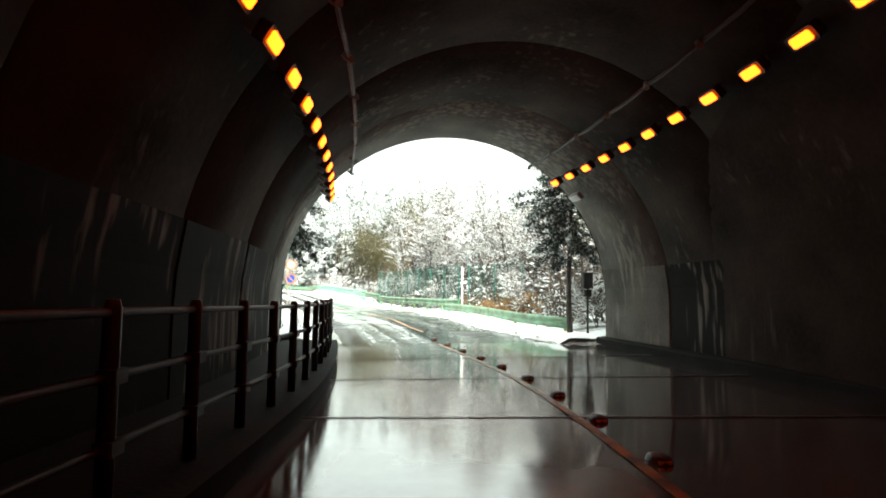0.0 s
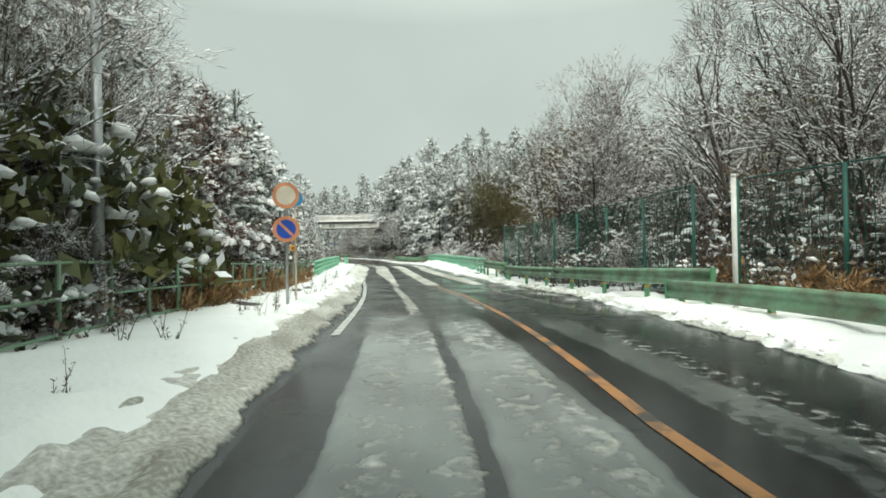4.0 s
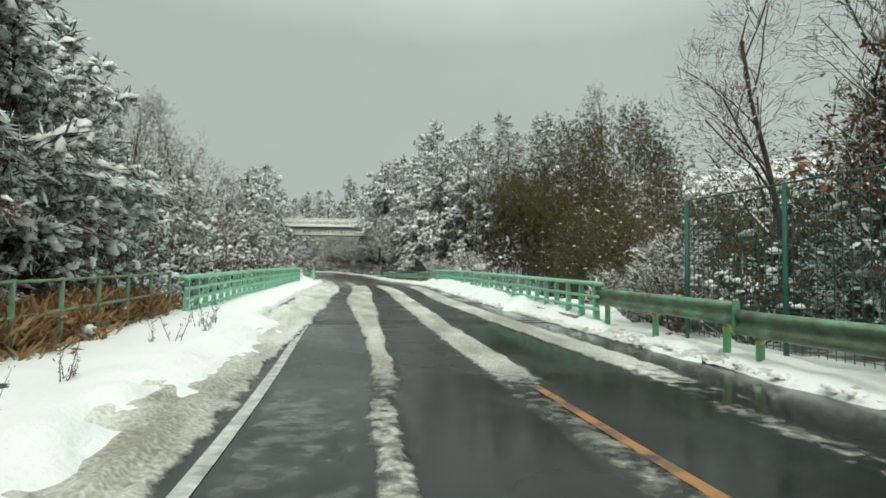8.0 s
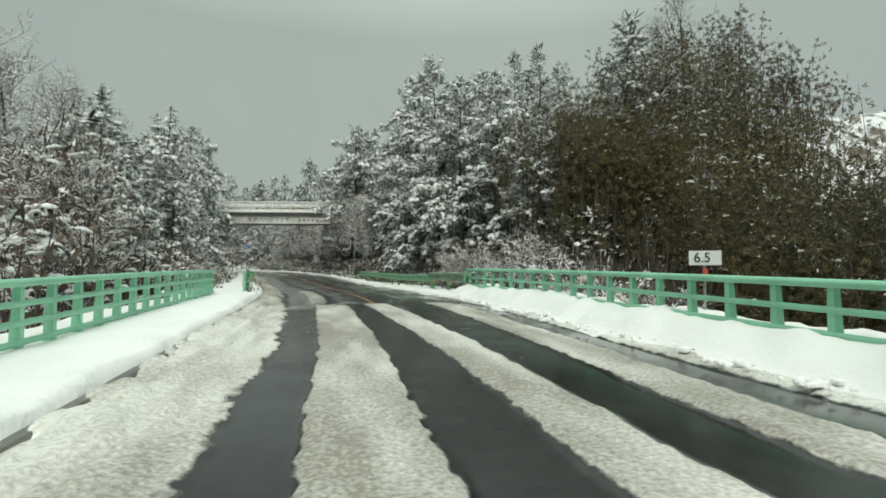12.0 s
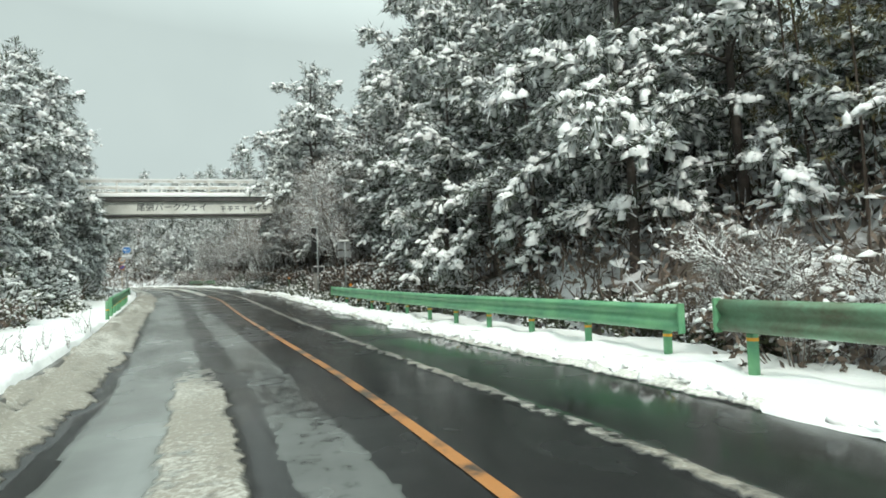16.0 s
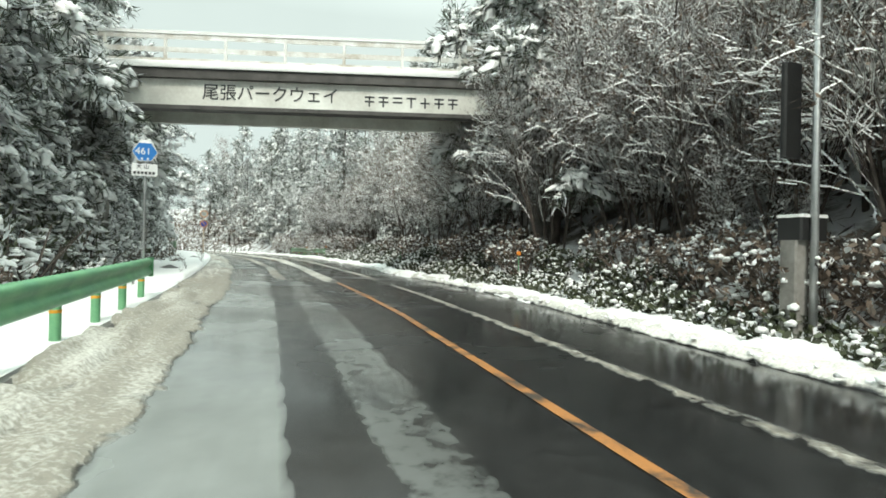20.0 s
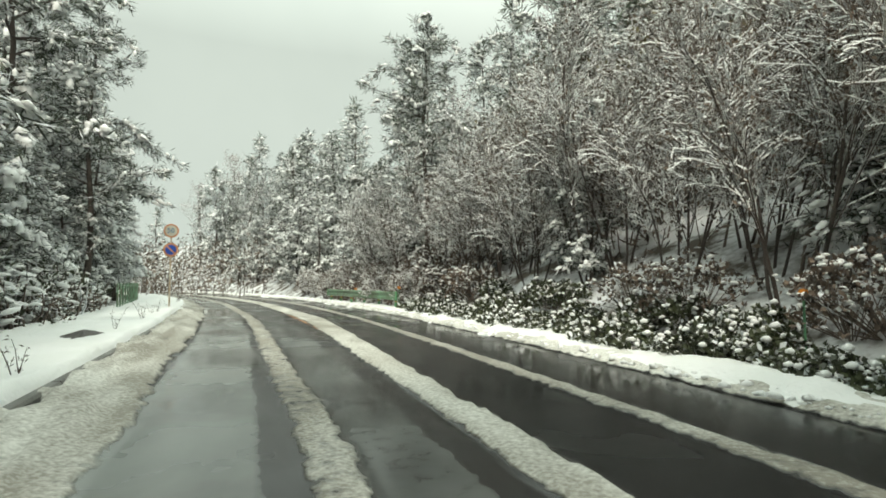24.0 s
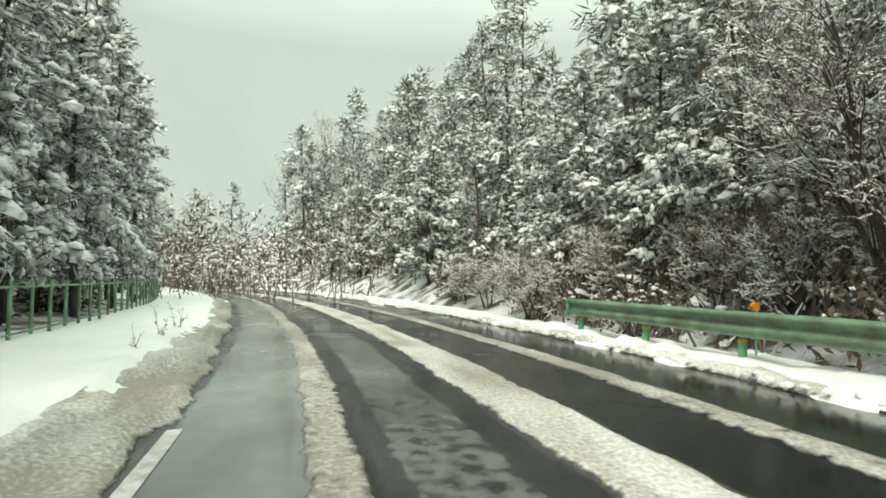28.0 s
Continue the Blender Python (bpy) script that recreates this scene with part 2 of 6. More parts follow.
LINEORANGE.node_tree.nodes["Color Ramp"].color_ramp.elements[0].position = 0.36
LINEORANGE.node_tree.nodes["Color Ramp"].color_ramp.elements[1].position = 0.54
SODIUM = mat("sodium_lamp_lens", (0.8, 0.4, 0.1), 0.4, bump=0, emit=((1.0, 0.075, 0.002), 3.6))
EARTH = mat("hillside_snow_and_litter", (0.7, 0.71, 0.72), 0.8, vary=0.2, scale=0.9, fine=7, bump=0.5, second=(0.12, 0.1, 0.08))
EARTH.node_tree.nodes["Color Ramp"].color_ramp.elements[0].position = 0.4
EARTH.node_tree.nodes["Color Ramp"].color_ramp.elements[1].position = 0.56


def road_material(name, base, rough_lo, rough_hi, grit=0.12):
    """Wet paving under a film of slush and snow, whose thickness the mesh carries."""
    m = bpy.data.materials.new(name)
    m.use_nodes = True
    n, l = m.node_tree.nodes, m.node_tree.links
    b = n["Principled BSDF"]
    b.inputs["Specular IOR Level"].default_value = 0.5
    geo, att = n.new("ShaderNodeNewGeometry"), n.new("ShaderNodeAttribute")
    att.attribute_name = "cover"
    sep = n.new("ShaderNodeSeparateColor")
    l.new(att.outputs["Color"], sep.inputs["Color"])
    tex = {}
    for key, scale, detail in (("pool", 0.55, 4), ("grain", 55, 3), ("crumb", 7, 9), ("clod", 26, 4)):
        tex[key] = n.new("ShaderNodeTexNoise")
        tex[key].inputs["Scale"].default_value, tex[key].inputs["Detail"].default_value = scale, detail
        l.new(geo.outputs["Position"], tex[key].inputs["Vector"])
    base_ramp = n.new("ShaderNodeValToRGB")
    base_ramp.color_ramp.elements[0].position, base_ramp.color_ramp.elements[0].color = 0.35, (*(c * 0.65 for c in base), 1)
    base_ramp.color_ramp.elements[1].position, base_ramp.color_ramp.elements[1].color = 0.7, (*(c * 1.3 for c in base), 1)
    l.new(tex["crumb"].outputs["Fac"], base_ramp.inputs["Fac"])
    # how far the snow hides the paving, broken up by crumbs
    ma = n.new("ShaderNodeMath")
    ma.operation = "MULTIPLY_ADD"
    ma.inputs[1].default_value = 0.9
    l.new(tex["crumb"].outputs["Fac"], ma.inputs[0])
    ma.inputs[2].default_value = -0.45
    ad = n.new("ShaderNodeMath")
    l.new(sep.outputs[0], ad.inputs[0])
    l.new(ma.outputs[0], ad.inputs[1])
    mask = n.new("ShaderNodeMapRange")
    mask.interpolation_type = "SMOOTHSTEP"
    mask.inputs["From Min"].default_value, mask.inputs["From Max"].default_value = 0.3, 0.62
    l.new(ad.outputs[0], mask.inputs["Value"])
    dirt = n.new("ShaderNodeMix")
    dirt.data_type = "RGBA"
    dirt.inputs["A"].default_value, dirt.inputs["B"].default_value = (0.75, 0.74, 0.69, 1), (0.27, 0.25, 0.21, 1)
    speck = n.new("ShaderNodeMath")
    speck.operation = "MULTIPLY_ADD"
    speck.inputs[1].default_value, speck.inputs[2].default_value = 1.7, -0.8
    l.new(tex["clod"].outputs["Fac"], speck.inputs[0])
    dirty = n.new("ShaderNodeMath")
    dirty.use_clamp = True
    l.new(sep.outputs[1], dirty.inputs[0])
    l.new(speck.outputs[0], dirty.inputs[1])
    l.new(dirty.outputs[0], dirt.inputs["Factor"])
    mix = n.new("ShaderNodeMix")
    mix.data_type = "RGBA"
    l.new(mask.outputs[0], mix.inputs["Factor"])
    water_sheen = n.new("ShaderNodeMix")
    water_sheen.data_type = "RGBA"
    water_sheen.inputs["B"].default_value = (0.32, 0.34, 0.325, 1)
    # the film, meltwater and painted sky sheen, is ragged-edged and thins out in places
    ragged, grow, film, thin = (n.new("ShaderNodeMath") for _ in range(4))
    ragged.operation, ragged.inputs[1].default_value, ragged.inputs[2].default_value = "MULTIPLY_ADD", 0.42, -0.21
    l.new(tex["crumb"].outputs["Fac"], ragged.inputs[0])
    l.new(sep.outputs[2], grow.inputs[0])
    l.new(ragged.outputs[0], grow.inputs[1])
    edge = n.new("ShaderNodeMapRange")
    edge.interpolation_type = "SMOOTHSTEP"
    edge.inputs["From Min"].default_value, edge.inputs["From Max"].default_value = 0.24, 0.36
    l.new(grow.outputs[0], edge.inputs["Value"])
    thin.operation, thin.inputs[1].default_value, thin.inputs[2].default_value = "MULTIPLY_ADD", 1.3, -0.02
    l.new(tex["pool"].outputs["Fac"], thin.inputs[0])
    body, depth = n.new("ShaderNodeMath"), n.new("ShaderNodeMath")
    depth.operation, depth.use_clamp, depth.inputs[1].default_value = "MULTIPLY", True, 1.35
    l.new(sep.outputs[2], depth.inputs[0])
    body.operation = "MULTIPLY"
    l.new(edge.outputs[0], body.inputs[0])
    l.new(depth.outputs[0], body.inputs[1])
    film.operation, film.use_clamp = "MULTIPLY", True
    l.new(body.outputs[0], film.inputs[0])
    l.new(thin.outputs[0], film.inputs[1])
    l.new(film.outputs[0], water_sheen.inputs["Factor"])
    l.new(base_ramp.outputs["Color"], water_sheen.inputs["A"])
    l.new(water_sheen.outputs["Result"], mix.inputs["A"])
    l.new(dirt.outputs["Result"], mix.inputs["B"])
    l.new(mix.outputs["Result"], b.inputs["Base Color"])
    wet = n.new("ShaderNodeMapRange")
    wet.inputs["From Min"].default_value, wet.inputs["From Max"].default_value = 0.4, 0.62
    wet.inputs["To Min"].default_value, wet.inputs["To Max"].default_value = rough_lo, rough_hi
    l.new(tex["pool"].outputs["Fac"], wet.inputs["Value"])
    rmix = n.new("ShaderNodeMix")
    l.new(mask.outputs[0], rmix.inputs["Factor"])
    l.new(wet.outputs[0], rmix.inputs["A"])
    rmix.inputs["B"].default_value = 0.62
    l.new(rmix.outputs["Result"], b.inputs["Roughness"])
    bp, bm_ = n.new("ShaderNodeBump"), n.new("ShaderNodeMath")
    bm_.operation = "MULTIPLY"
    l.new(tex["crumb"].outputs["Fac"], bm_.inputs[0])
    l.new(mask.outputs[0], bm_.inputs[1])
    bp.inputs["Strength"].default_value, bp.inputs["Distance"].default_value = 0.9, 0.045
    l.new(bm_.outputs[0], bp.inputs["Height"])
    bp2 = n.new("ShaderNodeBump")
    bp2.inputs["Strength"].default_value, bp2.inputs["Distance"].default_value = grit, 0.004
    l.new(tex["grain"].outputs["Fac"], bp2.inputs["Height"])
    l.new(bp2.outputs["Normal"], bp.inputs["Normal"])
    l.new(bp.outputs["Normal"], b.inputs["Normal"])
    return m


ASPHALT = road_material("wet_asphalt_with_slush", (0.021, 0.0215, 0.0215), 0.1, 0.28)
SLAB = road_material("wet_concrete_slab", (0.1, 0.097, 0.088), 0.06, 0.2, 0.05)
SLAB.node_tree.nodes["Principled BSDF"].inputs["Coat Weight"].default_value = 1.0
SLAB.node_tree.nodes["Principled BSDF"].inputs["Coat Roughness"].default_value = 0.09

# ---- the line of the road: every 7 m from 14 m behind the start ----
AXIS = [(1.22, -9.48, 0.17), (1.07, -2.48, 0.17), (0.91, 4.51, 0.17), (0.69, 11.51, -0.05), (-0.51, 18.40, -0.20),
        (-2.52, 25.10, -0.11), (-4.79, 31.72, -0.26), (-7.29, 38.26, -0.37), (-9.95, 44.73, -0.31), (-12.55, 51.23, -0.21),
        (-15.03, 57.78, -0.14), (-17.63, 64.27, -0.12), (-20.59, 70.62, -0.18), (-23.92, 76.78, -0.22), (-27.41, 82.84, -0.17),
        (-30.87, 88.93, -0.08), (-34.36, 95.00, 0.02), (-38.03, 100.95, 0.09), (-41.85, 106.82, 0.15), (-45.80, 112.60, 0.18),
        (-49.95, 118.24, 0.18), (-54.26, 123.75, 0.18), (-58.87, 129.02, 0.18), (-63.75, 134.03, 0.18), (-68.90, 138.78, 0.18),
        (-74.29, 143.24, 0.18), (-79.92, 147.40, 0.18), (-85.76, 151.26, 0.18), (-91.80, 154.79, 0.18)]


def spline():
    p = np.array(AXIS)
    out = []
    for k in range(1, len(p) - 2):
        for u in np.arange(0, 1, 0.05):
            out.append(0.5 * (2 * p[k] + (p[k + 1] - p[k - 1]) * u + (2 * p[k - 1] - 5 * p[k] + 4 * p[k + 1] - p[k + 2]) * u**2
                              + (3 * p[k] - p[k - 1] - 3 * p[k + 1] + p[k + 2]) * u**3))
    return np.array(out)


LINE = spline()
LINE_S = -7 + 0.35 * np.arange(len(LINE))
TANG = np.gradient(LINE[:, :2], axis=0)
TANG /= np.linalg.norm(TANG, axis=1)[:, None]
S_MIN, S_MAX = float(LINE_S[0]), float(LINE_S[-1])


def on_road(s, o, z=0.0):
    """World places s metres along the road, o metres to the right of its line and z above it."""
    s, o, z = np.broadcast_arrays(np.asarray(s, float), np.asarray(o, float), np.asarray(z, float))
    c = np.clip(s, S_MIN, S_MAX)
    x, y, h = (np.interp(c, LINE_S, LINE[:, k]) for k in range(3))
    tx, ty = (np.interp(c, LINE_S, TANG[:, k]) for k in range(2))
    n = np.hypot(tx, ty)
    tx, ty, e = tx / n, ty / n, s - c
    return np.stack([x + o * ty + e * tx, y - o * tx + e * ty, h + z], -1)


def at_road(s, o, z=0.0):
    return Vector(on_road(s, o, z))


def heading(s):
    """The turn about z that brings +y onto the road's way."""
    tx, ty = (float(np.interp(s, LINE_S, TANG[:, k])) for k in range(2))
    return math.degrees(math.atan2(-tx, ty))


def noise2(x, y, seed=0):
    """Smooth value noise in 0..1."""
    xi, yi = np.floor(x).astype(np.int64), np.floor(y).astype(np.int64)
    fx, fy = x - xi, y - yi
    fx, fy = fx * fx * (3 - 2 * fx), fy * fy * (3 - 2 * fy)

    def h(a, b):
        n = (a * 374761393 + b * 668265263 + seed * 1442695041) & 0x7FFFFFFF
        n = ((n ^ (n >> 13)) * 1274126177) & 0x7FFFFFFF
        return ((n ^ (n >> 16)) & 0xFFFF) / 65535.0
    return (h(xi, yi) * (1 - fx) + h(xi + 1, yi) * fx) * (1 - fy) + (h(xi, yi + 1) * (1 - fx) + h(xi + 1, yi + 1) * fx) * fy


def rough2(x, y, seed=0):
    return 0.55 * noise2(x, y, seed) + 0.3 * noise2(2.1 * x, 2.1 * y, seed + 1) + 0.15 * noise2(4.3 * x, 4.3 * y, seed + 2)


def step(a, b, x):
    u = np.clip((np.asarray(x, float) - a) / (b - a), 0, 1)
    return u * u * (3 - 2 * u)


def between(a, b, x, soft):
    return step(a - soft, a + soft, x) * (1 - step(b - soft, b + soft, x))


# ---- helpers for meshes ----
def mesh(name, verts, faces, material, smooth=False):
    me = bpy.data.meshes.new(name)
    me.from_pydata(np.asarray(verts, float).tolist(), [], faces if isinstance(faces, list) else faces.tolist())
    me.materials.append(material)
    if smooth:
        me.polygons.foreach_set("use_smooth", [True] * len(me.polygons))
    return me


def part(name, data, parent=None, label="", m=None):
    """Links a mesh as one object under a thing or a part."""
    ob = new(name, data)
    if parent is not None:
        ob.parent = parent
    if m is not None:
        ob.matrix_basis = m
    if label:
        ob["label"] = label
    return ob


class Soup:
    """Gathers vertices and faces of one mesh."""

    def __init__(self):
        self.v, self.f = [], []

    def add(self, verts, faces):
        k = len(self.v)
        self.v.extend(map(tuple, verts))
        self.f.extend(tuple(i + k for i in f) for f in faces)
        return self

    def box(self, x0, x1, y0, y1, z0, z1, bevel=0.0):
        c = min(bevel, (x1 - x0) / 2.01, (y1 - y0) / 2.01)
        if c <= 0:
            ring = [(x0, y0), (x1, y0), (x1, y1), (x0, y1)]
        else:
            ring = [(x0 + c, y0), (x1 - c, y0), (x1, y0 + c), (x1, y1 - c), (x1 - c, y1), (x0 + c, y1), (x0, y1 - c), (x0, y0 + c)]
        n = len(ring)
        self.add([(x, y, z) for z in (z0, z1) for x, y in ring],
                 [tuple(range(n))[::-1], tuple(range(n, 2 * n))] + [(i, (i + 1) % n, n + (i + 1) % n, n + i) for i in range(n)])
        return self

    def tube(self, pts, radii, n=6, cap=True):
        pts = [Vector(p) for p in pts]
        if not hasattr(radii, "__len__"):
            radii = [radii] * len(pts)
        k = len(self.v)
        side = None
        for i, p in enumerate(pts):
            d = (pts[min(i + 1, len(pts) - 1)] - pts[max(i - 1, 0)])
            d = d.normalized() if d.length > 1e-9 else Vector((0, 0, 1))
            if side is None:
                side = d.orthogonal().normalized()
            side = (side - d * side.dot(d))
            side = side.normalized() if side.length > 1e-6 else d.orthogonal().normalized()
            up = d.cross(side)
            for j in range(n):
                a = 2 * math.pi * j / n
                self.v.append(tuple(p + (side * math.cos(a) + up * math.sin(a)) * radii[i]))
        for i in range(len(pts) - 1):
            for j in range(n):
                a, b = k + i * n + j, k + i * n + (j + 1) % n
                self.f.append((a, b, b + n, a + n))
        if cap:
            self.f.append(tuple(range(k, k + n))[::-1])
            self.f.append(tuple(range(k + (len(pts) - 1) * n, k + len(pts) * n)))
        return self

    def sweep(self, ring, places, caps=True):
        """A cross-section of (right, up) pairs carried along (s, o, z) places of the road."""
        k, n = len(self.v), len(ring)
        for s, o, z in places:
            self.v.extend(map(tuple, on_road(s, np.array([o + r for r, _ in ring]), np.array([z + u for _, u in ring]))))
        for i in range(len(places) - 1):
            for j in range(n):
                a, b = k + i * n + j, k + i * n + (j + 1) % n
                self.f.append((a, a + n, b + n, b))
        if caps:
            self.f.append(tuple(range(k, k + n)))
            self.f.append(tuple(range(k + (len(places) - 1) * n, k + len(places) * n))[::-1])
        return self

    def disc(self, r, y0, y1, n=32, cz=0.0, cx=0.0):
        k = len(self.v)
        for y in (y0, y1):
            self.v.extend((cx + r * math.cos(2 * math.pi * j / n), y, cz + r * math.sin(2 * math.pi * j / n)) for j in range(n))
        self.f.append(tuple(range(k, k + n)))
        self.f.append(tuple(range(k + n, k + 2 * n))[::-1])
        self.f.extend((k + j, k + n + j, k + n + (j + 1) % n, k + (j + 1) % n) for j in range(n))
        return self

    def done(self, name, material, smooth=False):
        return mesh(name, self.v, self.f, material, smooth)


def thing(name, label, category, group="", kind="", m=None):
    ob = tagged(new(name), label, category, group, kind)
    if m is not None:
        ob.matrix_basis = m
    return ob


def stand(s, o, z=0.0, turn=0.0, tilt=0.0):
    """A pose on the road's line: x to the road's right, y along it."""
    return Matrix.Translation(at_road(s, o, z)) @ pose(0, 0, 0, 0, tilt, heading(s) + turn)


# ---- lines and edges that run along the road ----
def centre(s):
    return np.interp(s, [0, 8, 18, 24, 30, 38, 52, 63, 80, 94, 106, 121, 130], [2.0, 1.98, 1.62, 1.85, 2.1, 1.95, 1.85, 1.5, 1.75, 2.06, 1.85, 1.72, 1.78])


def bank_left(s):
    return np.interp(s, [13, 20, 27, 37, 50, 60, 66, 80, 100, 125, 140], [-1.1, -1.15, -1.2, -1.05, -0.72, -0.85, -1.2, -0.98, -0.9, -1.05, -1.25])


def bank_right(s):
    return np.interp(s, [13, 17, 22, 28, 34, 44, 53, 66, 80, 92, 97, 104, 125], [4.6, 3.95, 4.1, 4.9, 5.0, 4.6, 4.2, 4.25, 4.6, 5.03, 5.2, 4.75, 5.1])


def snow_cover(s, o):
    """How thickly snow lies on the road (0 to 1), and how dirty it is."""
    w = 0.12 * (noise2(s * 0.22, o * 0.2, 3) - 0.5) + 0.05 * (noise2(s * 2.3, o * 2.5, 5) - 0.5) + 0.07 * (noise2(s * 7.0, o * 7.0, 6) - 0.5)
    p = o + w
    z2, z3, z4 = between(12.5, 24, s, 2.5), between(24, 36.5, s, 2.5), between(36.5, 62, s, 2.5)
    z5, z6 = between(62, 101, s, 3.0), step(98, 104, s)
    c = np.zeros(np.broadcast(s, o).shape)
    d = np.full(c.shape, 0.45)

    def band(zone, a, b, amount, dirt, soft=0.06):
        nonlocal c, d
        k = zone * between(a, b, p, soft) * amount
        d = np.where(k > c, dirt, d)
        c = np.maximum(c, k)
    patch = rough2(s * 0.55, o * 1.4, 11)
    streak = 0.75 * rough2(s * 0.12, o * 6.0, 12) + 0.25 * rough2(s * 0.6, o * 2.0, 14)
    band(z2, -0.5, 0.42, 0.3 + 0.5 * (streak - 0.4), 0.3, 0.12)
    band(z2, 0.58, 1.32, 0.3 + 0.5 * (streak - 0.4), 0.3, 0.12)
    band(z2, 2.5, 3.0, 0.3, 0.5, 0.15)
    mid = centre(s)
    band(z3, 0.12, 0.4, 0.55, 0.75)
    band(z3, mid - 0.4, mid + 0.0, 0.42, 0.85, 0.14)
    band(z3, 3.3, 3.7, 0.36, 0.6, 0.15)
    wide = step(38, 50, s)
    band(z4, 0.25 - 0.42 * wide, 0.55 + 0.16 * wide, 1.0, 0.62)
    band(z4, mid - 0.33, mid + 0.22 + 0.1 * wide, 1.0, 0.6)
    band(z4, 3.45 - 0.45 * wide, 4.02 - 0.36 * wide, 1.0, 0.55)
    beige = z5 * (1 - step(71, 76, s))
    band(beige, -0.3, 0.26, 0.62 + 0.4 * (rough2(s * 0.9, o * 5, 33) - 0.5), 0.85, 0.07)
    far = np.interp(s, [64, 79, 92, 101], [2.68, 2.92, 3.28, 3.32])
    band(z5, far - 0.1, far + 0.1, 0.5 + 0.3 * (rough2(s * 0.7, o * 2, 36) - 0.5), 0.98, 0.06)
    near = np.interp(s, [101, 110, 121, 129], [0.45, 0.46, 0.37, 0.15])
    band(z6, near - 0.18, near + 0.2, 0.6 + 0.3 * (rough2(s * 0.8, o * 4, 37) - 0.5), 0.85)
    band(z6, np.interp(s, [104, 110, 121, 129], [1.6, 1.62, 1.8, 1.63]), np.interp(s, [104, 110, 121, 129], [2.0, 2.02, 2.44, 2.33]), 0.9, 0.55)
    band(z6, np.interp(s, [110, 121, 129], [3.18, 3.39, 3.41]), np.interp(s, [110, 121, 129], [3.46, 3.67, 3.8]), 0.62, 0.88)
    out = step(11.5, 14.5, s)
    bl, br = bank_left(s), bank_right(s)
    rag = 0.3 * (rough2(s * 1.7, o * 1.7, 15) - 0.5)
    band(out, -9, bl + rag, 0.6 + 0.9 * (rough2(s * 0.5, o * 5.0, 16) - 0.25), 0.62 - 0.3 * z4 + 0.34 * z5 + 0.2 * z6, 0.1)
    band(out, -9, bl - 0.5 + 2.5 * rag, 0.75 + 0.5 * rough2(s * 2.3, o * 3, 18), 0.28 - 0.1 * z4 + 0.52 * z5 + 0.25 * z6, 0.12)
    kerbed = between(42.5, 127, s, 1.5)
    gap = kerbed * step(0.42, 0.6, noise2(s * 3.6, s * 0, 19)) * between(-2.2, -1.79, p, 0.03)
    c = c * (1 - 0.85 * out * gap)
    band(out, br, 9, 1.0, 0.22, 0.09)
    return c, np.clip(d + 0.9 * (patch - 0.5) + 0.5 * (noise2(s * 1.2, o * 5, 13) - 0.5), 0, 1)


def melt_sheen(s, o):
    """Grey meltwater in the near lane's wheel tracks, with the sky's sheen painted in."""
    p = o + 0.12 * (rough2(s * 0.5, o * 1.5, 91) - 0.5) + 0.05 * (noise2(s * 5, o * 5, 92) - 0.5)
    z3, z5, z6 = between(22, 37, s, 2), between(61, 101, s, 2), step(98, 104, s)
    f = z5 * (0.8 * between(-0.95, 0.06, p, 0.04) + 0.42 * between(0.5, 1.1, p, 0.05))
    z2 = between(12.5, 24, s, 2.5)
    # tunnel slab: the bright reflection from the mouth painted as a pale film
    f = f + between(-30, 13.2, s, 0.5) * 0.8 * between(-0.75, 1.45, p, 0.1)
    # pale slush streaks; from 2.1 to 2.7 m a painted wet sheen
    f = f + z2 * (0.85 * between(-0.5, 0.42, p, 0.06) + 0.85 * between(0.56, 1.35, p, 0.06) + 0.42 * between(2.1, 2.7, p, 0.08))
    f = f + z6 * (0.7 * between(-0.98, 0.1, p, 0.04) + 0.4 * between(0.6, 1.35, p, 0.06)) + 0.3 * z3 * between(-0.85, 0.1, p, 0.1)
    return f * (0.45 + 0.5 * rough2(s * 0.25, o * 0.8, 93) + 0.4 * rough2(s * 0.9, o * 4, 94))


def road_sheet(name, s_rows, o_cols, material, label):
    sg, og = np.meshgrid(s_rows, o_cols, indexing="ij")
    c, d = snow_cover(sg, og)
    lump = rough2(sg * 3.6, og * 3.6, 21)
    thick = 0.08 + 0.1 * np.maximum(step(-1.0, -1.6, og), step(4.7, 5.2, og))
    rut = rough2(sg * 0.35, og * 6.0, 23)
    z = np.clip(c - 0.3, 0, 1) ** 0.8 * thick * (0.1 + 0.9 * lump + 0.5 * rough2(sg * 8, og * 8, 25) + 0.9 * rut * step(-0.8, -1.1, og)) + 0.004 * rough2(sg * 0.4, og * 0.8, 31)
    v = on_road(sg, og, z).reshape(-1, 3)
    n, m = len(s_rows), len(o_cols)
    i = (np.arange(n - 1)[:, None] * m + np.arange(m - 1)).ravel()
    me = mesh(name, v, np.stack([i, i + 1, i + m + 1, i + m], 1), material, True)
    a = me.attributes.new("cover", "FLOAT_COLOR", "POINT")
    a.data.foreach_set("color", np.stack([c, d, melt_sheen(sg, og), 0 * c + 1], -1).ravel())
    return tagged(new(name, me), label, "road", kind="structure")


O_ROAD = np.arange(-1.88, 5.5, 0.055)
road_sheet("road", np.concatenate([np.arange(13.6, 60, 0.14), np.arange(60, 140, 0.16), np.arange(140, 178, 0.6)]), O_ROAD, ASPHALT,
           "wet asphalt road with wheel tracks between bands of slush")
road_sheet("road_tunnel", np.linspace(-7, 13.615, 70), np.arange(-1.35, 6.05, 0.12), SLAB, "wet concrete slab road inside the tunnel")


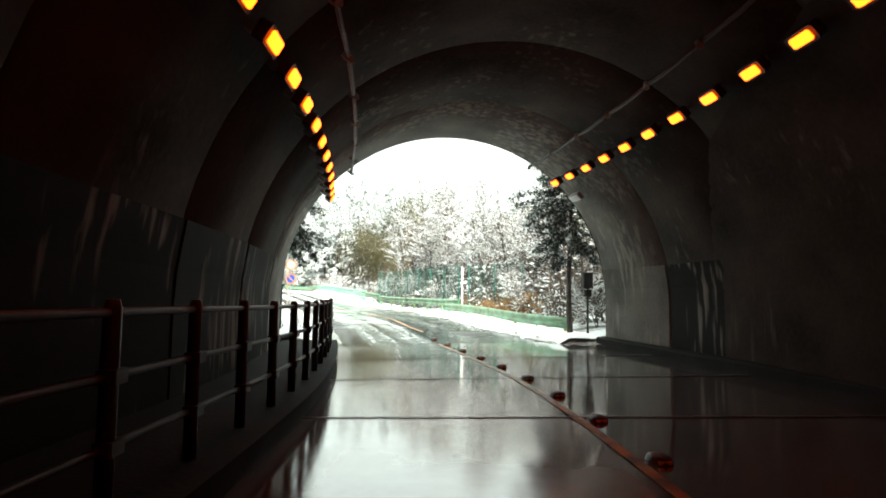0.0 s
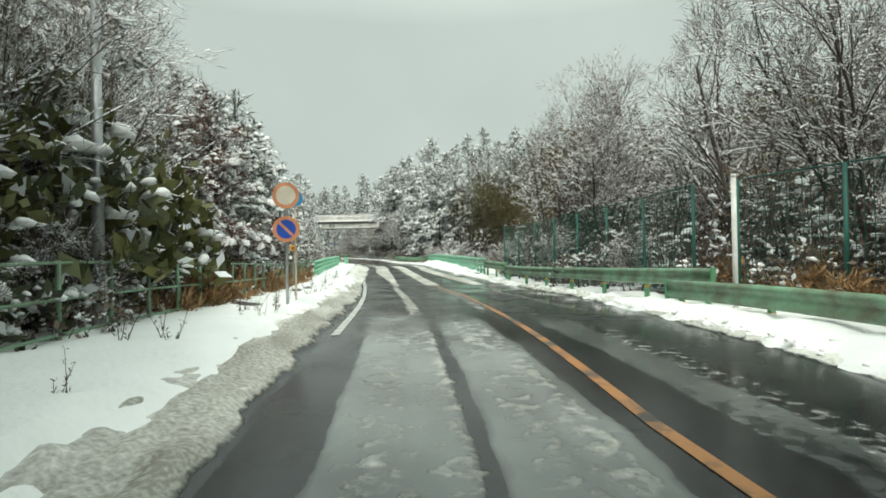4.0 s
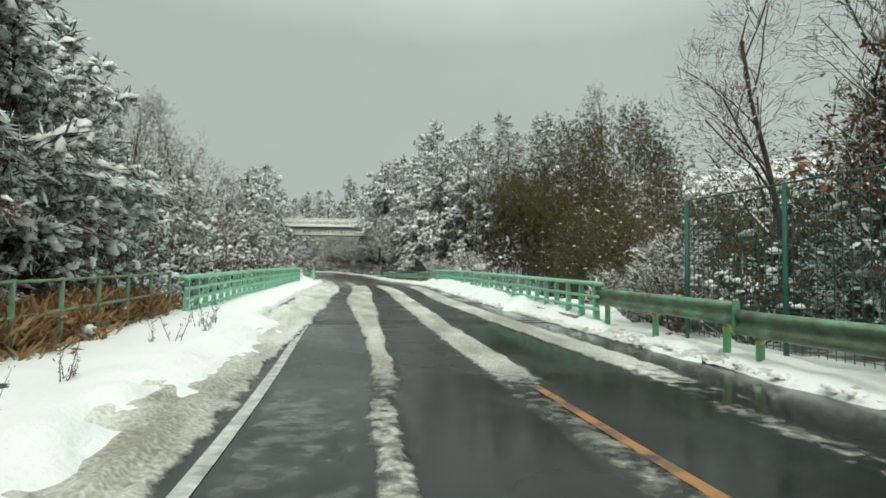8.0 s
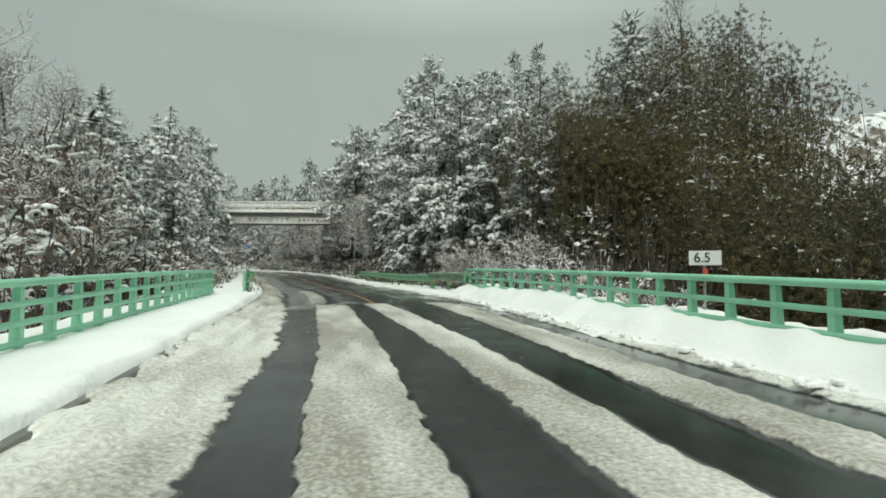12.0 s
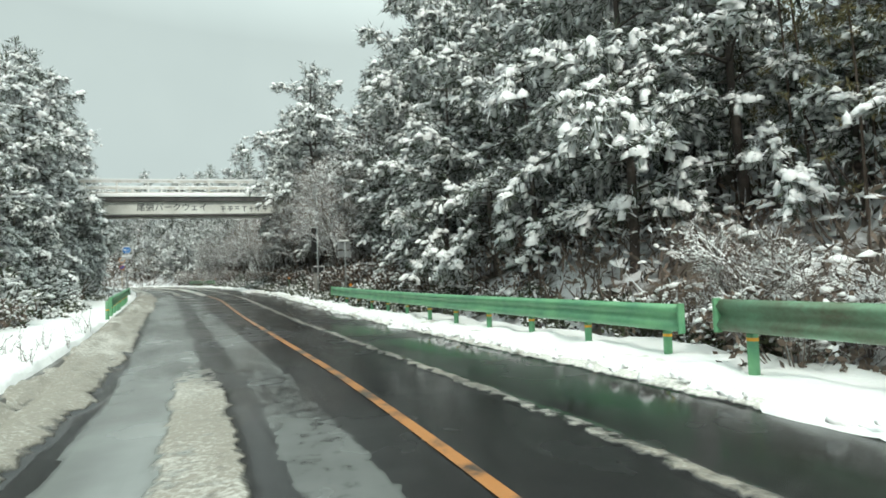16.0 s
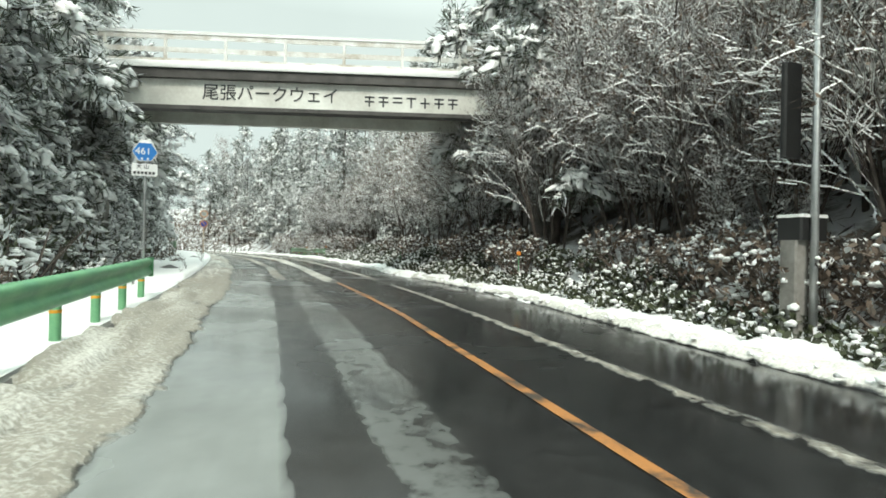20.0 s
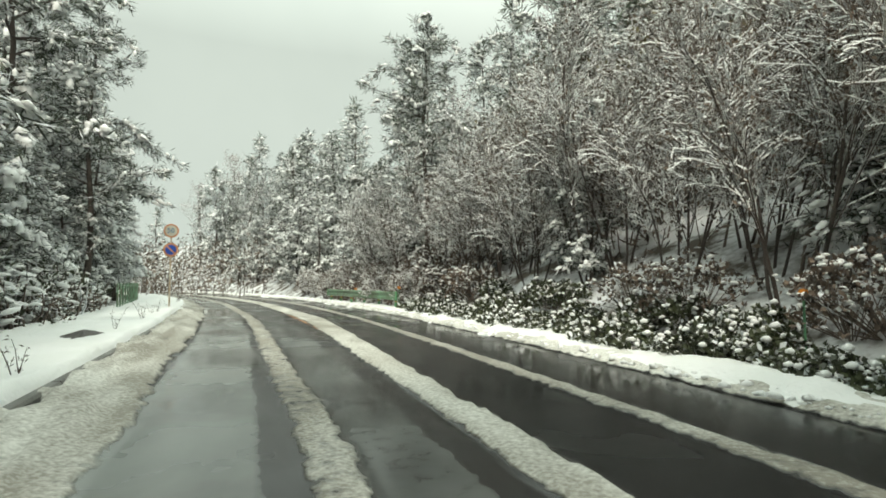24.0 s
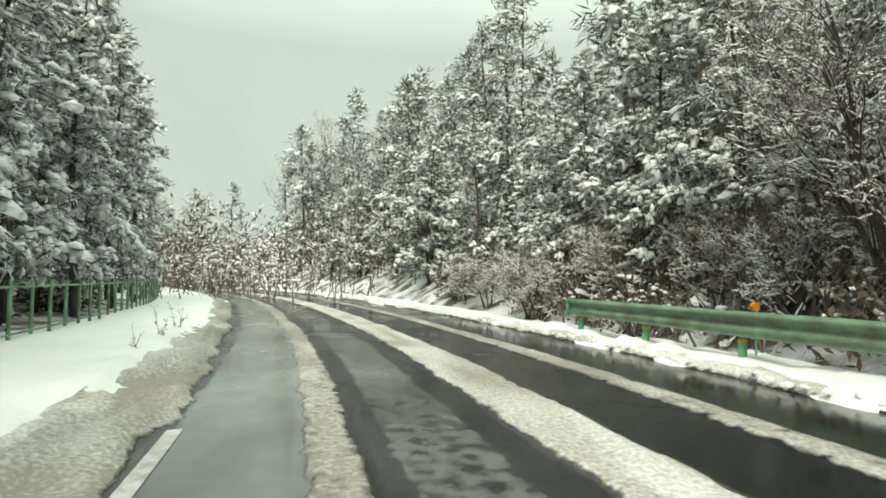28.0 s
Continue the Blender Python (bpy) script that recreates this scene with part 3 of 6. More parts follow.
# ---- the ground: one sheet of snowy hillside from edge to edge ----
def terrain(s, o):
    left, right = np.maximum(-3.9 - o, 0), np.maximum(o - 5.3, 0)
    b = between(43, 63, s, 3.0)
    late, early = step(63, 72, s), 1 - step(38, 46, s)
    z = -0.32 + 0.28 * step(0, 0.5, left) + 0.28 * step(0, 0.4, right)
    z = z - 4.5 * b * (step(0.3, 5, left) + step(0.3, 5, right)) + b * (0.16 * np.clip(left - 8, 0, 40) + 0.16 * np.clip(right - 12, 0, 30))
    z = z + early * (0.1 * np.minimum(left, 25) + 0.07 * np.minimum(right, 30))
    z = z + late * (0.12 * np.minimum(left, 30) + 0.62 * np.clip(right - 0.9, 0, 13) + 0.2 * np.clip(right - 13, 0, 40))
    z = z + (0.5 * rough2(s * 0.2, o * 0.2, 41) - 0.25) * np.minimum(1, (left + right) / 3)
    return z


S_G = np.concatenate([[-400, -150, -60, -25], np.arange(-10, 12.9, 1.5), [12.98, 13.06], np.arange(14, 170, 1.5), [175, 190, 215, 260, 400, 900]])
O_G = np.concatenate([[-105, -80, -60, -45, -34, -26, -20, -16, -13, -11, -9.5, -8, -7, -6, -5.2, -4.6, -4.2, -3.92, -3.6, 5.32, 5.5, 5.8, 6.2,
                       6.8, 7.5, 8.3, 9.2, 10.2, 11.5, 13, 15, 17, 19, 22, 26, 32, 40, 55, 80, 140, 300, 900]])
SG, OG = np.meshgrid(S_G, O_G, indexing="ij")
GI = (np.arange(len(S_G) - 1)[:, None] * len(O_G) + np.arange(len(O_G) - 1)).ravel()
ground_z = terrain(SG, OG)
IN_TUNNEL = SG < 13.0
ground_z = np.where(IN_TUNNEL & ((OG < -3.5) | (OG > 5.31)), -0.6, ground_z)
tagged(new("ground", mesh("ground", on_road(SG, OG, ground_z).reshape(-1, 3), np.stack([GI, GI + 1, GI + len(O_G) + 1, GI + len(O_G)], 1), EARTH, True)),
       "snow-covered woodland ground with leaf litter showing through", "ground", kind="structure")
far_plain = Soup().add([(2500 * math.cos(a * math.pi / 16) - 30, 2500 * math.sin(a * math.pi / 16) + 80, -9) for a in range(32)], [tuple(range(32))])
tagged(new("ground_far", far_plain.done("ground_far", EARTH)), "distant snowy ground beyond the woods", "ground", kind="structure")


def verge(name, s_rows, o_cols, height, label, category, seed, lumpy=0.09):
    """A bed of lying snow with soft drifts."""
    sg, og = np.meshgrid(s_rows, o_cols, indexing="ij")
    z = height(sg, og) + 0.1 * (rough2(sg * 0.7, og * 1.1, seed) - 0.5) + lumpy * (rough2(sg * 2.2, og * 2.2, seed + 7) - 0.5)
    n, m = len(s_rows), len(o_cols)
    i = (np.arange(n - 1)[:, None] * m + np.arange(m - 1)).ravel()
    return tagged(new(name, mesh(name, on_road(sg, og, z).reshape(-1, 3), np.stack([i, i + 1, i + m + 1, i + m], 1), SNOW, True)), label, category, kind="structure")


def pavement_snow(s, o):
    """Level over the pavement; it ends at the kerb on the bridge and beyond, and slopes down to the road elsewhere."""
    edge = -1.9 + 0.08 * (noise2(s * 1.3, s * 0, 51) - 0.5) - 0.07 * step(0.5, 0.7, noise2(s * 3.6, s * 0, 52))
    kerbed = between(42.5, 127, s, 1.5)
    sharp = (0.24 - 0.17 * between(83, 99, s, 2)) * step(edge + 0.02, edge - 0.1, o) - 0.2 * step(-1.8, -1.7, o)
    foot = bank_left(s) - 0.22 + 0.3 * (rough2(s * 1.1, s * 0, 53) - 0.5)
    lumps = 0.2 * (rough2(s * 3.2, o * 3.2, 54) - 0.5) + 0.1 * (rough2(s * 8, o * 8, 55) - 0.5)
    soft = 0.27 * step(foot, foot - 0.75, o) ** 0.8 - 0.1 * step(foot - 0.05, foot + 0.12, o) + lumps * between(-2.1, -1.2, o, 0.15)
    return kerbed * sharp + (1 - kerbed) * soft


S_V = np.concatenate([np.arange(13.1, 140, 0.16), np.arange(140, 178, 1.0)])
verge("pavement_snow", S_V, np.concatenate([[-4.4, -4.0], np.arange(-3.7, -2.1, 0.2), np.arange(-2.08, -1.0, 0.055)]), pavement_snow,
      "untrodden snow lying on the raised pavement", "snow", 61)


def right_snow(s, o):
    e = bank_right(s) + 0.35 * (rough2(s * 0.9, s * 0, 73) - 0.5)
    return 0.16 * step(e - 0.05, e + 0.45, o) - 0.12 * step(e + 0.05, e - 0.12, o) + 0.3 * between(41.8, 65, s, 0.8) * step(e + 0.15, e + 0.85, o) - 0.7 * between(43, 63, s, 1) * step(5.7, 6.0, o)


verge("right_verge_snow", S_V, np.concatenate([np.arange(3.9, 5.7, 0.08), [5.85, 6.1]]), right_snow, "snow bank thrown up along the road edge", "snow", 71, 0.2)

# kerb stones of the pavement, each two metres long
kerb = tagged(new("pavement_kerb"), "dark wet concrete kerb at the pavement edge", "kerb", kind="structure")
for k in range(64):
    s0 = 13.6 + 2.0 * k
    part("kerb_stone", Soup().sweep([(-0.06, -0.1), (0.06, -0.1), (0.05, 0.1), (0.03, 0.13), (-0.06, 0.13)],
                                    [(s0 + q, -1.88, 0) for q in (0.015, 1.0, 1.985)]).done("kerb_stone", KERB), kerb)


def road_line(name, s0, s1, shift, width, material, label, gap=None):
    """A painted line 4 mm proud of the paving, in strokes."""
    thing_ = tagged(new(name), label, "road marking", kind="structure")
    s = s0
    while s < s1:
        e = min(s + (gap[0] if gap else 4.0), s1)
        q = np.linspace(s, e, 9)
        c = shift(q)
        w = width / 2
        v = np.concatenate([on_road(q, c - w, 0.009), on_road(q, c + w, 0.009)])
        part("stroke", mesh("stroke", v, [(i, 9 + i, 10 + i, i + 1) for i in range(8)], material), thing_)
        s = e + (gap[1] if gap else 0.0)


road_line("centre_line", 16.5, 150, centre, 0.11, LINEORANGE, "worn orange centre line showing through the slush")
road_line("centre_line_tunnel", -7, 13.5, lambda s: centre(s) - 0.4, 0.1, LINEORANGE, "faded orange line along the tunnel studs")
road_line("edge_line", 22, 60, lambda s: np.full_like(s, -0.93), 0.12, LINEWHITE, "worn white edge line beside the slush bank")
road_line("edge_line_far", 126.3, 129.6, lambda s: np.full_like(s, -0.95), 0.12, LINEWHITE, "worn white edge line below the slush bank")

for s in (42.3, 42.75):
    tagged(new("expansion_joint", Soup().sweep([(-1.1, 0.004), (4.7, 0.004), (4.7, 0.012), (-1.1, 0.012)], [(s, 0, 0), (s + 0.03, 0, 0)]).done("expansion_joint", GIRDER)),
           "dark expansion joint across the bridge deck", "joint", kind="structure")
EARTHWET = mat("bare_wet_earth", (0.06, 0.052, 0.045), 0.5, vary=0.5, scale=3, fine=20, bump=0.5)
patch_rng = np.random.default_rng(17)
for s, o, a_, b_ in ((25.2, -3.1, 0.5, 0.9), (28.4, -3.0, 0.35, 0.7), (31.2, -2.95, 0.35, 0.8), (32.6, -2.8, 0.25, 0.9), (35.2, -2.9, 0.2, 0.6), (104.5, -2.8, 0.3, 0.7), (116.0, -2.7, 0.35, 0.9)):
    q = np.linspace(0, 2 * np.pi, 61)[:-1]
    r = 0.45 + 0.9 * rough2(np.cos(q) * 2.2 + s, np.sin(q) * 2.2 + o, 83)
    ss, oo = s + b_ * r * np.sin(q), o + a_ * r * np.cos(q)
    v = on_road(np.append(ss, s), np.append(oo, o), np.append(0.215 + 0 * q, 0.325))
    tagged(new("bare_patch", mesh("bare_patch", v, [(i, (i + 1) % 60, 60) for i in range(60)], EARTHWET)), "wet bare earth showing through the pavement snow", "earth", kind="structure")

# ---- tunnel ----
T_END, T_MID, T_R, T_Z = 13.05, 1.68, 4.25, 1.08


def arch(r, n=40, low=0.0):
    pts = [(T_MID + r * math.cos(a), T_Z + r * math.sin(a)) for a in np.linspace(0, math.pi, n)]
    return [(T_MID + r, low)] + pts + [(T_MID - r, low)]


tunnel = tagged(new("tunnel"), "dark concrete road tunnel with a rounded arch and ribbed joints", "tunnel", kind="structure")
lining, mouth = Soup(), Soup()
ring_s = []
for k in range(9):
    a = T_END - 2.55 * (k + 1)
    ring_s.append((a, a + 2.55))
for a, b in ring_s:
    inner, outer = arch(T_R), arch(T_R + 0.5)
    n = len(inner)
    rows = [(a, T_R + 0.035), (a + 0.03, T_R), (b - 0.03, T_R), (b, T_R + 0.035)]
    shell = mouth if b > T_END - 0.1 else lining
    k0 = len(shell.v)
    for s, r in rows:
        ring = arch(r)
        shell.v.extend(map(tuple, on_road(s, np.array([p[0] for p in ring]), np.array([p[1] for p in ring]))))
    for i in range(3):
        shell.f.extend((k0 + i * n + j, k0 + i * n + j + 1, k0 + (i + 1) * n + j + 1, k0 + (i + 1) * n + j) for j in range(n - 1))
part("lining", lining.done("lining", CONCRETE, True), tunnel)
part("mouth_lining", mouth.done("mouth_lining", MOUTHCONC, True), tunnel, "mouth lining coloured lighter for the daylight falling in")
face = Soup()
ring_in, ring_out = arch(T_R, 40, -0.3), arch(T_R + 0.55, 40, -0.3)
n = len(ring_in)
for s in (T_END, T_END + 0.02):
    for ring in (ring_in, ring_out):
        face.v.extend(map(tuple, on_road(s, np.array([p[0] for p in ring]), np.array([p[1] for p in ring]))))
face.f.extend((2 * n + j, 2 * n + j + 1, 3 * n + j + 1, 3 * n + j) for j in range(n - 1))
face.f.extend((j, j + 1, 2 * n + j + 1, 2 * n + j) for j in range(n - 1))
part("portal_face", face.done("portal_face", CONCRETE), tunnel)
hood = Soup()
for s in (T_END - 30, T_END + 0.02):
    hood.v.extend(map(tuple, on_road(s, np.array([p[0] for p in ring_out]), np.array([p[1] for p in ring_out]))))
hood.f.extend((j, j + 1, n + j + 1, n + j) for j in range(n - 1))
part("outer_shell", hood.done("outer_shell", CONCRETE), tunnel)
back = [(T_END - 23, o, z) for o, z in arch(T_R + 0.2, 20, -0.3)]
part("far_end", Soup().add([tuple(on_road(*p)) for p in back], [tuple(range(len(back)))]).done("far_end", BLACK), tunnel)
# retaining wall round the mouth, and the hill that the tunnel runs under
wall_v, wall_f = [], []
for o, z in ring_out:
    do, dz = o - T_MID, max(z, -0.3) - T_Z
    k = min(13.0 / max(abs(do), 1e-6), 5.2 / dz if dz > 0.05 else 1e6)
    wall_v += [tuple(on_road(T_END - 0.1, o, z)), tuple(on_road(T_END - 0.1, T_MID + do * k, T_Z + dz * k if dz > 0.05 else z))]
wall_f = [(2 * j, 2 * j + 2, 2 * j + 3, 2 * j + 1) for j in range(len(ring_out) - 1)]
part("retaining_wall", mesh("retaining_wall", wall_v, wall_f, OLDCONC), tunnel, "plain concrete wall round the tunnel mouth")
hill_s, hill_o = np.concatenate([np.arange(-60, 8, 4.0), [8, 10, 12, 12.9]]), T_MID + np.array([-46, -34, -26, -19, -15, -13.6, -13, -9, -5, 0, 5, 9, 13, 13.6, 15, 19, 26, 34, 46.0])
hs, ho = np.meshgrid(hill_s, hill_o, indexing="ij")
flank = step(13.0, 14.2, np.abs(ho - T_MID))
rise = 6.5 + 0.2 * np.minimum(12.9 - hs, 22) + 0.5 * (rough2(hs * 0.3, ho * 0.3, 121) - 0.5)
hill_z = (rise * (1 - flank * (1 - np.clip((12.9 - hs) / 10, 0, 1)))) * (1 - step(26, 46, np.abs(ho - T_MID))) - 0.3
hn, hm = hs.shape
hi = (np.arange(hn - 1)[:, None] * hm + np.arange(hm - 1)).ravel()
tagged(new("ground_hill", mesh("ground_hill", on_road(hs, ho, hill_z).reshape(-1, 3), np.stack([hi, hi + 1, hi + hm + 1, hi + hm], 1), EARTH, True)),
       "snow-covered hill that the tunnel runs under", "ground", kind="structure")
# wall panels up to shoulder height
for side in (-1, 1):
    for a, b in ring_s:
        o = T_MID + side * (T_R + 0.005)
        ring = [(r - side * (0.0 if u <= T_Z else (T_R - math.sqrt(T_R**2 - (u - T_Z) ** 2))), u) for r, u in
                [(-0.025, 0.2), (0.025, 0.2), (0.025, 1.08), (0.025, 1.5), (0.025, 2.0), (-0.025, 2.0), (-0.025, 1.5), (-0.025, 1.08)]]
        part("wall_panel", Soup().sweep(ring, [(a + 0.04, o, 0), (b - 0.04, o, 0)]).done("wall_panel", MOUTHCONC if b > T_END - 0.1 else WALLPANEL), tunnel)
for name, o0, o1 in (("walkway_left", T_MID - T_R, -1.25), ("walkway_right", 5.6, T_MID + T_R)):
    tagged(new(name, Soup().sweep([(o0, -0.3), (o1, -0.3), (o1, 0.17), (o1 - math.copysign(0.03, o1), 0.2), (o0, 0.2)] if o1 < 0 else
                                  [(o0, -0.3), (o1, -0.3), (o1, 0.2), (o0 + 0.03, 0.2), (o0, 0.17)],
                                  [(s, 0, 0) for s in np.arange(-7, 13.1, 1.0)]).done(name, TUNNELKERB)), "wet raised concrete walkway, its tunnel shade put into the colour", "kerb", kind="structure")
JOINT = mat("joint_sealant", (0.09, 0.086, 0.08), 0.4, vary=0.4, scale=5, fine=30)
for k in range(1, 9):
    s = 13.3 - 2.6 * k
    tagged(new("slab_joint", Soup().sweep([(-1.3, 0.006), (5.9, 0.006), (5.9, 0.012), (-1.3, 0.012)], [(s, 0, 0), (s + 0.028, 0, 0)]).done("slab_joint", JOINT)),
           "dark sealed joint across the concrete road slabs", "joint", kind="structure")


def lamp_unit():
    t = thing("tunnel_lamp", "orange sodium tunnel lamp glowing on the vault", "lamp", "tunnel lamps along both haunches")
    part("housing", Soup().box(-0.1, 0.1, -0.2, 0.2, 0, 0.12, 0.03).done("housing", BLACK), t)
    part("lens", Soup().box(-0.065, 0.065, -0.14, 0.14, -0.025, -0.002, 0.02).done("lens", SODIUM), t, "glowing orange lens")
    part("bracket", Soup().box(-0.03, 0.03, -0.05, 0.05, 0.14, 0.3).done("bracket", STEEL), t)
    return t


lamp = lamp_unit()
first = True
for side, ang in ((-1, 142), (1, 51.5)):
    for k in range(20):
        s = T_END - 0.6 - 0.78 * k
        a = radians(ang)
        o, z = T_MID + (T_R - 0.3) * math.cos(a), T_Z + (T_R - 0.3) * math.sin(a)
        m = stand(s, o, z) @ pose(0, 0, 0, 0, -(ang - 90) + side * 8, 0)
        if first:
            lamp.matrix_basis, first = m, False
        else:
            copy_thing(lamp, m)
for side, ang in ((-1, 130), (1, 61)):
    a = radians(ang)
    tray = thing("cable_run", "black cable run clipped along the tunnel vault", "cable")
    pts = [tuple(on_road(s, T_MID + (T_R - 0.09) * math.cos(a), T_Z + (T_R - 0.09) * math.sin(a) - 0.03 * math.sin(s * 2.4) ** 2)) for s in np.arange(-7, 13.2, 0.4)]
    part("cable", Soup().tube(pts, 0.035, 6).done("cable", BLACK), tray)
    for k in range(15):
        s = 13.0 - 1.3 * k
        p, q = on_road(s, T_MID + (T_R - 0.16) * math.cos(a), T_Z + (T_R - 0.16) * math.sin(a)), on_road(s + 0.14, T_MID + T_R * math.cos(a), T_Z + T_R * math.sin(a))
        part("clip", Soup().tube([tuple(p), tuple(q)], 0.05, 5).done("clip", STEEL), tray)


def road_stud():
    t = thing("road_stud", "low dark road stud on the tunnel centre line", "road stud", "studs along the tunnel centre line")
    ring = [(math.cos(2 * math.pi * j / 12), math.sin(2 * math.pi * j / 12)) for j in range(12)]
    v = [(0.1 * x, 0.13 * y, 0) for x, y in ring] + [(0.085 * x, 0.11 * y, 0.04) for x, y in ring] + [(0.05 * x, 0.06 * y, 0.055) for x, y in ring]
    f = [(i, (i + 1) % 12, 12 + (i + 1) % 12, 12 + i) for i in range(12)] + [(12 + i, 12 + (i + 1) % 12, 24 + (i + 1) % 12, 24 + i) for i in range(12)] + [tuple(range(24, 36))]
    part("body", mesh("body", v, f, BLACK, True), t)
    part("reflector", Soup().box(-0.05, 0.05, -0.115, -0.09, 0.012, 0.034).done("reflector", ORANGEMARK), t, "small orange reflector")
    return t


stud = road_stud()
for k in range(15):
    s = 14.6 - 1.32 * k
    m = stand(s, float(centre(s)) - 0.22, 0.006)
    if k == 0:
        stud.matrix_basis = m
    else:
        copy_thing(stud, m)


# ---- fences and rails ----
def rail_line(thing_, name, ring, s0, s1, o, z, material, step_=1.0, n_name=None):
    q = np.arange(s0, s1 + 0.01, (s1 - s0) / max(1, round((s1 - s0) / step_)))
    oo = o if callable(o) else (lambda s: o)
    return part(name, Soup().sweep(ring, [(float(s), float(oo(s)), z) for s in q]).done(name, material, True), thing_)


def circle(r, n=8, cx=0.0, cz=0.0):
    return [(cx + r * math.cos(2 * math.pi * j / n), cz + r * math.sin(2 * math.pi * j / n)) for j in range(n)]


rail_t = thing("tunnel_railing", "dark steel railing on the tunnel walkway, wet and worn", "railing")
o_t = lambda s: -1.38 - 0.012 * (13 - s)
for k in range(19):
    s = 12.85 - 0.86 * k
    p = Soup().tube([(0, 0, 0.18), (0, 0, 1.15), (0, 0, 1.19)], [0.042, 0.042, 0.03], 8)
    rail_post = part("post", p.done("post", DARKRAIL, True), rail_t, m=stand(s, o_t(s)))
    for z in (0.5, 0.83):
        part("clamp", Soup().box(-0.035, 0.06, -0.06, 0.06, z - 0.035, z + 0.035, 0.01).done("clamp", DARKRAIL), rail_post)
for z in (0.5, 0.83, 1.13):
    rail_line(rail_t, "rail", circle(0.022), -5.0, 12.9, o_t, z, DARKRAIL)


def pipe_fence(name, label, s0, s1, o, gap, h, rails, mat_post, mat_rail, base=0.1):
    t = thing(name, label, "fence")
    n = round((s1 - s0) / gap)
    post = Soup().tube([(0, 0, 0), (0, 0, h)], 0.03, 8).done("post", mat_post, True)
    oo = o if callable(o) else (lambda s: o)
    for k in range(n + 1):
        s = s0 + (s1 - s0) * k / n
        part("post", post, t, m=stand(s, float(oo(s)), base))
    for z in rails:
        rail_line(t, "rail", circle(0.02, 6), s0, s1, oo, base + z, mat_rail)
    return t


pipe_fence("pavement_fence", "green pipe fence with three rails behind the snowy pavement", 16.5, 42.0, -3.65, 1.02, 1.0, (0.2, 0.58, 0.97), GREEN_OLD, GREEN_OLD)
pipe_fence("pavement_fence_far", "green picket fence behind the snowy pavement", 128, 150, -4.0, 0.8, 1.05, (0.25, 0.95), GREEN_OLD, GREEN_OLD)


def bridge_rail(name, label, s0, s1, o, side, base, rails):
    """A bridge parapet: tapered posts with a web plate, flat rails and a broad top rail."""
    t = thing(name, label, "railing")
    w, top = 0.07, 0.95
    post = Soup().add([(-w, -0.045, base - 0.3), (w, -0.045, base - 0.3), (w, 0.045, base - 0.3), (-w, 0.045, base - 0.3),
                       (-0.04 - 0.03 * side, -0.04, top), (0.04 - 0.03 * side, -0.04, top), (0.04 - 0.03 * side, 0.04, top), (-0.04 - 0.03 * side, 0.04, top)],
                      [(3, 2, 1, 0), (4, 5, 6, 7), (0, 1, 5, 4), (1, 2, 6, 5), (2, 3, 7, 6), (3, 0, 4, 7)]).done("post", GREEN_PALE)
    n = round((s1 - s0) / 0.74)
    for k in range(n + 1):
        part("post", post, t, m=stand(s0 + (s1 - s0) * k / n, o, 0))
    for z in rails:
        rail_line(t, "rail", [(-0.025, -0.035), (0.025, -0.035), (0.025, 0.035), (-0.025, 0.035)], s0 - 0.2, s1 + 0.2, o - 0.05 * side, z, GREEN_PALE)
    rail_line(t, "top_rail", [(-0.07, -0.045), (0.07, -0.045), (0.085, 0.0), (0.06, 0.045), (-0.06, 0.045), (-0.085, 0.0)], s0 - 0.25, s1 + 0.25, o - 0.03 * side, 0.98, GREEN_PALE)
    beam = rail_line(t, "deck_edge", [(-0.2, -1.2), (0.22, -1.2), (0.22, 0.0), (-0.2, 0.0)], s0 + 0.6, s1 - 0.6, o, base - 0.14, KERB)
    beam["label"] = "concrete edge beam of the bridge"
    return t


bridge_rail("bridge_railing", "pale green steel bridge railing with snow behind it", 42.4, 65.6, -3.45, -1, 0.18, (0.3, 0.52, 0.74))
bridge_rail("bridge_railing", "pale green steel bridge railing above a snow bank", 41.0, 64.4, 5.2, 1, 0.36, (0.44, 0.7))

WBEAM = [(-0.03, -0.17), (0.01, -0.15), (0.045, -0.1), (0.01, -0.045), (-0.02, 0.0), (0.01, 0.045), (0.045, 0.1), (0.01, 0.15), (-0.03, 0.17),
         (-0.045, 0.16), (-0.005, 0.14), (0.03, 0.1), (-0.005, 0.05), (-0.035, 0.0), (-0.005, -0.05), (0.03, -0.1), (-0.005, -0.14), (-0.045, -0.16)]


